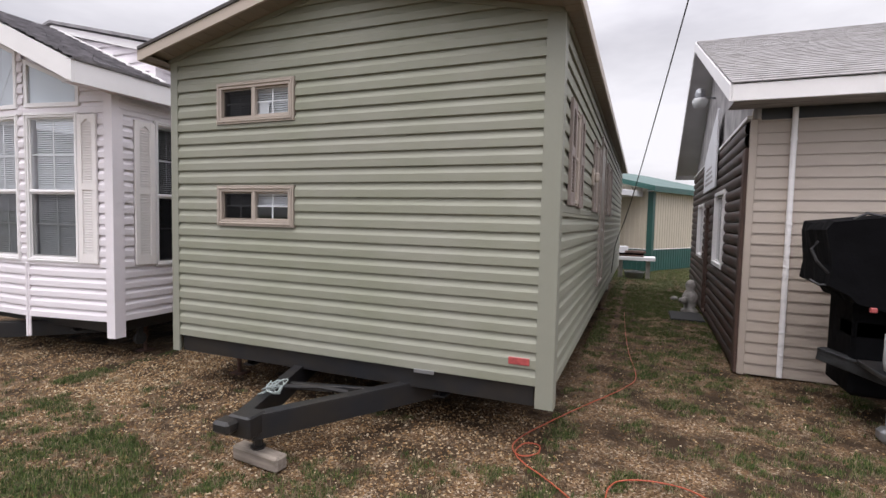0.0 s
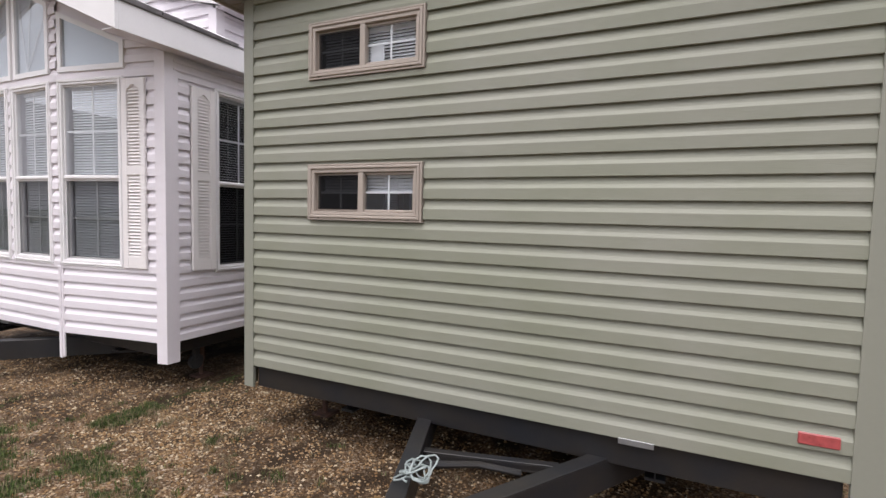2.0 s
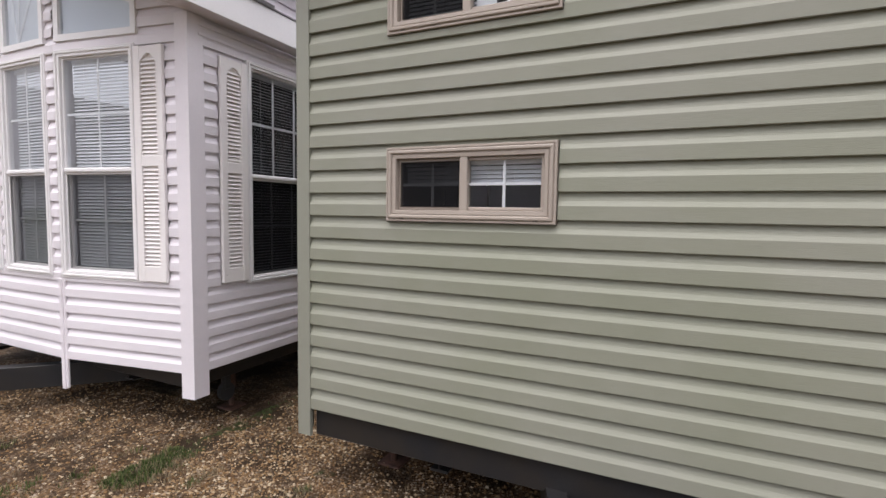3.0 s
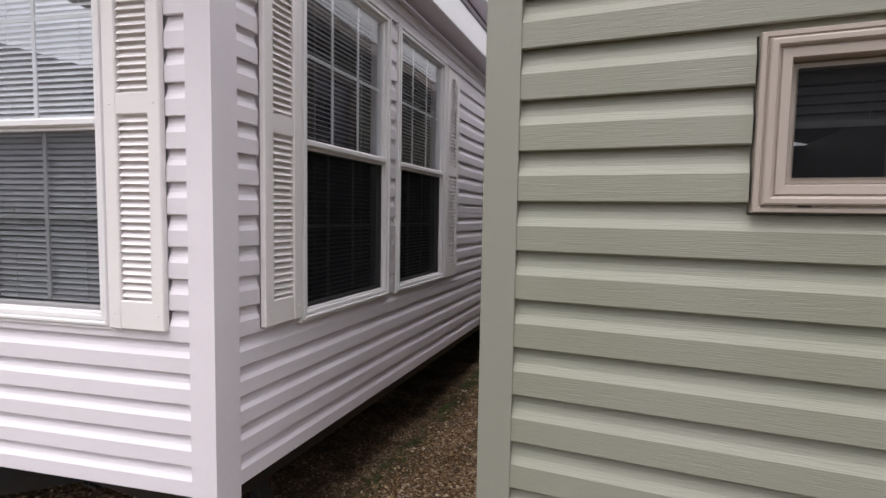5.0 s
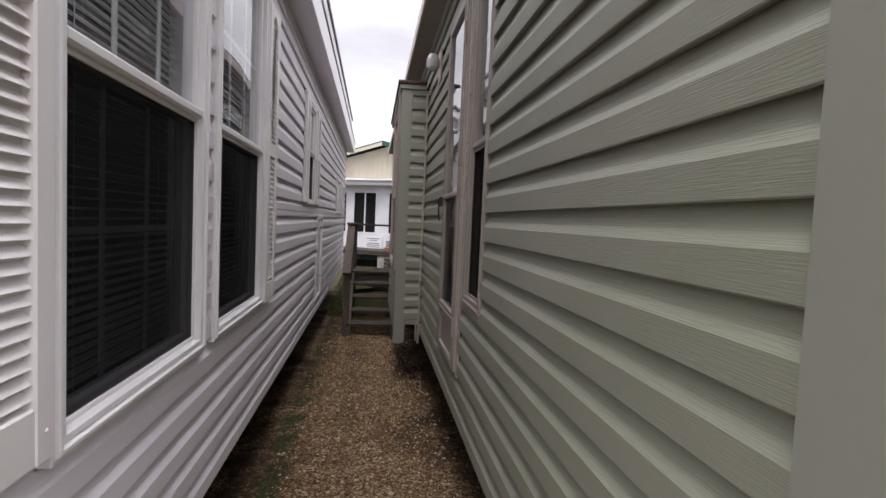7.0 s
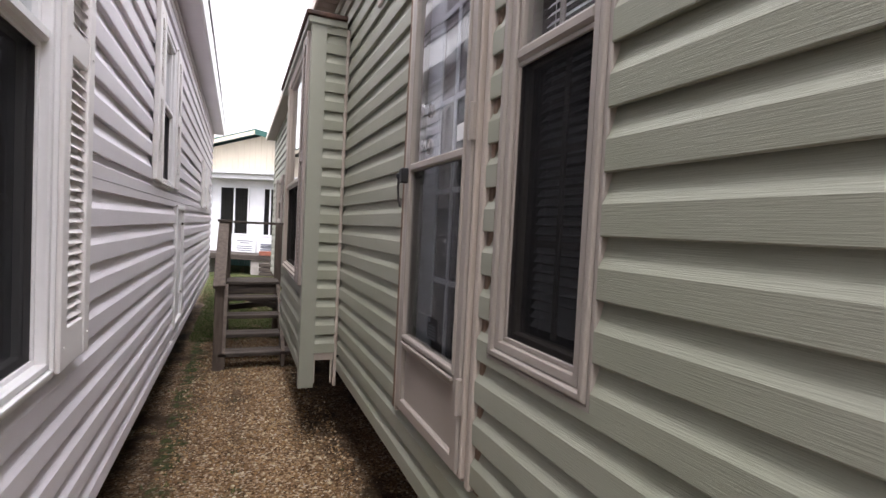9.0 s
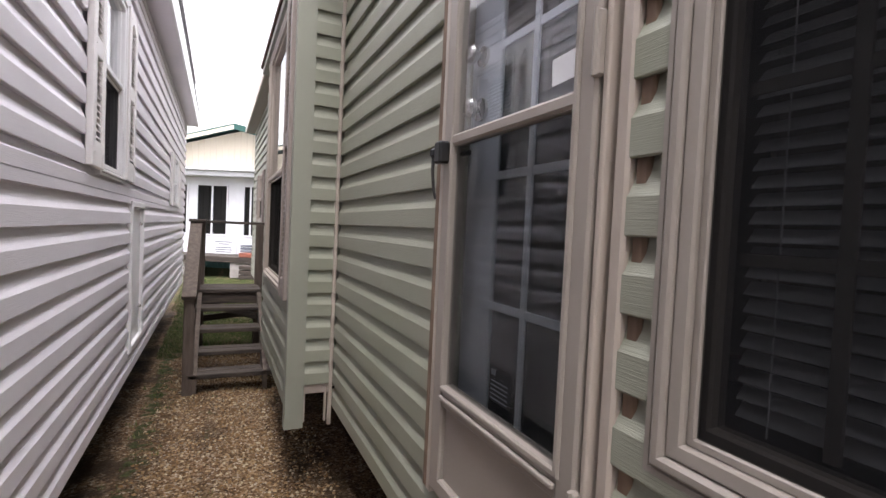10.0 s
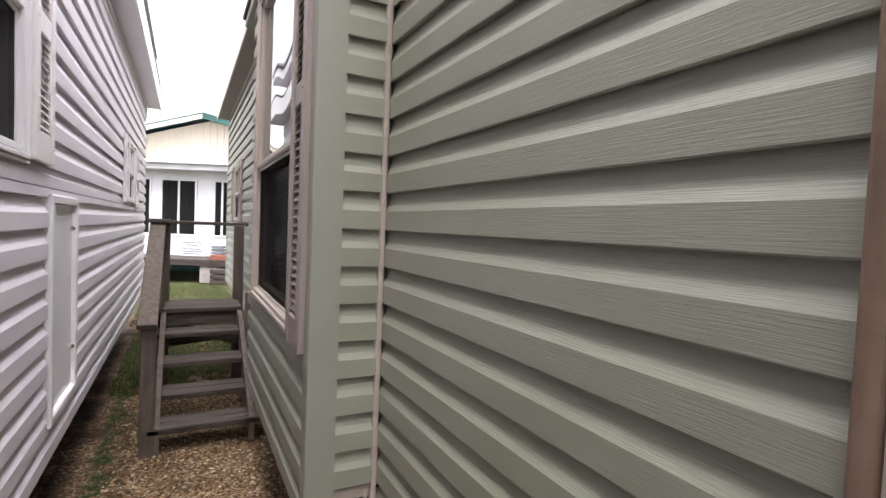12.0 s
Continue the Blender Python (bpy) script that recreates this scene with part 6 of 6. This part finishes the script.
for k in range(4):
    slab(bm, -4.35, -4.05, -1.6, -1.4, 0.545 + 0.075 * k, 0.60 + 0.075 * k, 0.01, pose(0, 0, 0, 0, 0, 0.3 * (k % 2)))
bx = part("crate_stack", bm, M_INK, None, m=SHED)
tagged(bx, "grey stack of plastic crates on the deck", "crates")
bm = bmesh.new()
tube(bm, [(-4.9, 3.0, 4.1), (-4.9, 3.0, 5.3)], 0.02)
for z, w in ((5.25, 0.35), (5.05, 0.28), (4.85, 0.2)):
    tube(bm, [(-4.9 - w, 3.0, z), (-4.9 + w, 3.0, z)], 0.012, 6)
part("antenna", bm, M_ALU, shed, "thin metal television antenna")

# table with clutter beside the steel building
table = thing("work_table", pose(4.15, 13.0, 0), "low white-edged table cluttered with dark boards", "table")
block("tabletop", M_PORCH, table, -0.75, 0.55, -0.35, 0.35, 0.56, 0.67, 0.008)
for x in (-0.45, 0.35):
    block("leg", M_CONC, table, x - 0.06, x + 0.06, -0.2, 0.2, 0.0, 0.56, 0.008)
for k, (x, y, w, h, z, mt) in enumerate(((-0.2, 0, 0.42, 0.05, 0.67, M_RUST), (-0.15, 0.05, 0.36, 0.06, 0.72, M_TARP), (-0.05, 0, 0.3, 0.07, 0.78, M_LOGTRIM), (-0.4, 0.05, 0.12, 0.2, 0.78, M_PORCH))):
    bm = bmesh.new()
    slab(bm, -w, w, -0.2, 0.2, 0, h, 0.01)
    ob = part("stacked_board", bm, mt, None, m=pose(4.15 + x, 13.0 + y, z, 0, 0, 4 * k))
    tagged(ob, "loose board stacked on the cluttered table", "boards")
bm = bmesh.new()
lathe(bm, [(0.18, 0), (0.24, 0.02), (0.30, 0.20), (0.31, 0.22), (0.28, 0.20), (0.22, 0.05), (0.001, 0.04)], 20, pose(4.12, 12.85, 0.0))
tub = part("wash_tub", bm, M_ALU, None, smooth=True)
tagged(tub, "round grey metal tub under the table", "tub")

# ---------------------------------------------------------------- black tarpaulined trailer beside the beige wall
tr = thing("trailer", pose(6.3, 1.7, 0), "black trailer with a tarpaulin-wrapped load beside the beige wall", "trailer")
bm = bmesh.new()
rng = random.Random(3)
prof = [(-0.42, 1.12), (-0.58, 1.20), (-0.56, 1.36), (-0.60, 1.66), (-0.56, 1.74), (0.6, 1.88), (2.4, 1.93), (2.4, 0.75), (0.45, 0.80), (0.10, 0.92), (-0.38, 1.07)]
rows_ = []
for k in range(9):
    y = -0.15 + k * 0.10
    rows_.append([bm.verts.new((x + 0.014 * rng.uniform(-1, 1), y, z + 0.010 * rng.uniform(-1, 1))) for x, z in prof])
for a, b in zip(rows_, rows_[1:]):
    for k in range(len(prof)):
        bm.faces.new((a[k], a[(k + 1) % len(prof)], b[(k + 1) % len(prof)], b[k]))
bm.faces.new(rows_[0])
bm.faces.new(rows_[-1])
part("covered_load", bm, M_TARP, tr, "black tarpaulin over the load")
bm = bmesh.new()
tube(bm, [(-0.57, -0.1, 1.30), (-0.66, -0.12, 1.40), (-0.70, -0.1, 1.50), (-0.66, -0.12, 1.57)], 0.012, 6)
tube(bm, [(-0.55, -0.1, 1.20), (-0.64, -0.12, 1.20), (-0.70, -0.1, 1.24)], 0.010, 6)
tube(bm, [(-0.42, -0.1, 1.76), (-0.34, -0.12, 1.81), (-0.20, -0.1, 1.78)], 0.012, 6)
part("tarp_cord", bm, M_CABLE, tr)
bm = bmesh.new()
slab(bm, -0.34, 1.6, 0.0, 0.60, 0.24, 1.22, 0.03)
slab(bm, -0.34, -0.10, 0.0, 0.30, 0.74, 0.90, 0.02)
part("frame", bm, M_TARP, tr, "black steel trailer frame")
for y0, x0 in ((0.20, -0.50), (0.55, 0.10)):
    bm = bmesh.new()
    a, b = Vector((x0, y0, 0.60)), Vector((x0 + 0.75, y0 - 0.80, 0.44))
    d = b - a
    m = pose(a.x, a.y, a.z, 0, -math.degrees(math.atan2(d.z, math.hypot(d.x, d.y))), math.degrees(math.atan2(d.y, d.x)))
    slab(bm, 0, d.length, -0.04, 0.04, -0.11, 0.0, 0.006, m)
    slab(bm, 0, d.length, -0.05, 0.05, -0.012, 0.004, 0.003, m)
    part("tongue_beam", bm, M_STEEL, tr, "dirty galvanised tongue beam")
bm = bmesh.new()
tube(bm, [(-0.18, -0.35, 0.02), (-0.12, -0.20, 0.46)], 0.028)
slab(bm, -0.25, -0.10, -0.42, -0.28, 0.0, 0.12, 0.03)
part("jack_leg", bm, M_ALU, tr, "grey jack leg with a foot")
bm = bmesh.new()
lathe(bm, [(0.08, 0.0), (0.13, 0.02), (0.14, 0.08), (0.14, 0.30), (0.10, 0.36), (0.05, 0.38)], 18, pose(-0.16, -0.50, 0.58))
part("gas_bottle", bm, M_TANK, tr, "white gas bottle", None, True)
block("bottle_shelf", M_BLACK, tr, -0.32, 0.06, -0.65, -0.06, 0.54, 0.58, 0.006)
bm = bmesh.new()
lathe(bm, [(0.17, -0.09), (0.29, -0.10), (0.33, -0.07), (0.33, 0.07), (0.29, 0.10), (0.17, 0.09)], 24, pose(1.4, -0.2, 0.32, 90))
part("tyre", bm, M_RUBBER, tr)
bm = bmesh.new()
for x in (-0.30,):
    slab(bm, x, x + 0.05, -0.20, -0.17, 1.00, 1.04, 0.006)
part("tail_lamp", bm, M_RED, tr)

# ---------------------------------------------------------------- cords and cable
def cord(name, pts, r, mat, label, category):
    """A smooth cord through points."""
    P = [Vector(p) for p in pts]
    out = []
    for k in range(len(P) - 1):
        a, b, c, d = P[max(k - 1, 0)], P[k], P[k + 1], P[min(k + 2, len(P) - 1)]
        for i in range(6):
            t = i / 6
            out.append(0.5 * ((2 * b) + (c - a) * t + (2 * a - 5 * b + 4 * c - d) * t * t + (3 * b - a - 3 * c + d) * t ** 3))
    out.append(P[-1])
    bm = bmesh.new()
    tube(bm, out, r, 6)
    ob = part(name, bm, mat, None, smooth=True)
    return tagged(ob, label, category)


g = 0.022
pts = [(4.02, 6.4), (4.09, 4.52), (4.16, 3.3), (4.26, 2.22), (4.16, 1.8), (4.03, 1.46), (3.78, 0.95), (3.60, 0.55), (3.46, 0.22), (3.43, 0.0), (3.52, -0.12), (3.62, -0.02), (3.60, 0.12), (3.50, 0.10), (3.47, -0.08),
       (3.56, -0.22), (3.70, -0.32), (3.85, -0.46), (4.02, -0.62), (4.10, -0.50), (4.12, -0.30), (4.20, -0.17), (4.40, -0.10), (4.63, -0.16), (4.9, -0.5), (5.2, -1.1)]
cord("extension_cord", [(x, y, height(x, y) + g) for x, y in pts], 0.0048, M_ORANGE, "orange extension cord lying loosely on gravel and grass", "extension cord")
cord("overhead_cable", [(3.76, 6.3, 0.75), (3.80, 5.9, 1.0), (3.86, 5.4, 1.35), (4.10, 3.9, 2.0), (4.47, 1.24, 3.31), (4.75, -0.8, 4.4), (5.3, -4.5, 6.4)], 0.006, M_CABLE, "thin black cable slung down to the green home", "cable")
# distant pole
bm = bmesh.new()
tube(bm, [(14.5, 46, -0.2), (14.5, 46, 8.2)], 0.14, 10, 0.10)
slab(bm, 13.2, 15.8, 45.95, 46.05, 7.3, 7.45, 0.02)
pole = part("utility_pole", bm, M_WOOD_V, None)
tagged(pole, "distant wooden utility pole with a crossarm", "utility pole")


# ---------------------------------------------------------------- loose pebbles and grass
def scatter_pebbles():
    rng = np.random.default_rng(4)
    base = np.array([(1, 0, 0), (-1, 0, 0), (0, 1, 0), (0, -1, 0), (0, 0, 1), (0, 0, -0.6)], float)
    tri = np.array([(0, 2, 4), (2, 1, 4), (1, 3, 4), (3, 0, 4), (2, 0, 5), (1, 2, 5), (3, 1, 5), (0, 3, 5)])
    spots = []
    for x0, x1, y0, y1, n in ((-1.0, 0.1, -0.6, 7.5, 22000), (-3.5, 3.8, -3.0, 0.6, 36000), (3.6, 6.5, -2.0, 5.0, 7000), (-1.5, 4.0, -3.4, -2.2, 3000), (0.1, 3.5, 0.6, 4.0, 4000)):
        for x, y in zip(rng.uniform(x0, x1, n), rng.uniform(y0, y1, n)):
            c = cover(x, y)
            if rng.random() > c * 1.5 - 0.05:
                spots.append((x, y))
    V, Fc = [], []
    for k, (x, y) in enumerate(spots):
        r = 0.0055 + 0.010 * rng.random() ** 2.2
        s = base * r * rng.uniform(0.7, 1.3, (6, 3)) * (1, rng.uniform(0.6, 1), 0.65)
        a = rng.uniform(0, math.pi)
        ca, sa = math.cos(a), math.sin(a)
        s = np.stack([s[:, 0] * ca - s[:, 1] * sa + x, s[:, 0] * sa + s[:, 1] * ca + y, s[:, 2] + height(x, y) + r * 0.25], 1)
        V.append(s)
        Fc.append(tri + 6 * k)
    ob = raw("pebbles", np.concatenate(V).tolist(), np.concatenate(Fc).tolist(), M_PEBBLE)
    tagged(ob, "loose tan and white limestone pebbles strewn over the ground", "gravel", kind="stuff")


def scatter_grass(name, mat, seed, n_spots, thr, label, hmax):
    rng = np.random.default_rng(seed)
    V, Fc, k = [], [], 0
    for x0, x1, y0, y1, n in ((-1.1, 0.1, -0.5, 9.0, n_spots // 4), (-3.5, 3.7, -3.0, 0.3, n_spots // 3), (3.6, 6.3, -2.0, 10.0, n_spots // 2), (-1.2, 1.0, 7.5, 15.0, n_spots // 6), (3.5, 7.5, 9.0, 17.0, n_spots // 6)):
        for x, y in zip(rng.uniform(x0, x1, n), rng.uniform(y0, y1, n)):
            c = cover(x, y)
            if c < thr + 0.16 * rng.random():
                continue
            if x < 0.25 and 0 < y < 7.4 and rng.random() < 0.975:
                continue
            z = height(x, y)
            for b in range(5):
                bx, by = x + rng.normal(0, 0.012), y + rng.normal(0, 0.012)
                a, h, w = rng.uniform(0, 2 * math.pi), hmax * rng.uniform(0.35, 1.0), rng.uniform(0.0016, 0.003)
                lean = rng.uniform(0.1, 0.7) * h
                dx, dy = math.cos(a), math.sin(a)
                V += [(bx - dy * w, by + dx * w, z - 0.004), (bx + dy * w, by - dx * w, z - 0.004),
                      (bx + dx * lean * 0.4 + dy * w * 0.7, by + dy * lean * 0.4 - dx * w * 0.7, z + h * 0.6),
                      (bx + dx * lean * 0.4 - dy * w * 0.7, by + dy * lean * 0.4 + dx * w * 0.7, z + h * 0.6),
                      (bx + dx * lean, by + dy * lean, z + h)]
                Fc += [(k, k + 1, k + 2, k + 3), (k + 3, k + 2, k + 4)]
                k += 5
    ob = raw(name, V, Fc, mat)
    tagged(ob, label, "grass", kind="stuff")


scatter_pebbles()
scatter_grass("grass", M_GRASS, 8, 105000, 0.37, "short green grass in uneven tufts", 0.038)
scatter_grass("dry_grass", M_DEAD, 9, 34000, 0.22, "sparse dry grass stalks among gravel", 0.035)
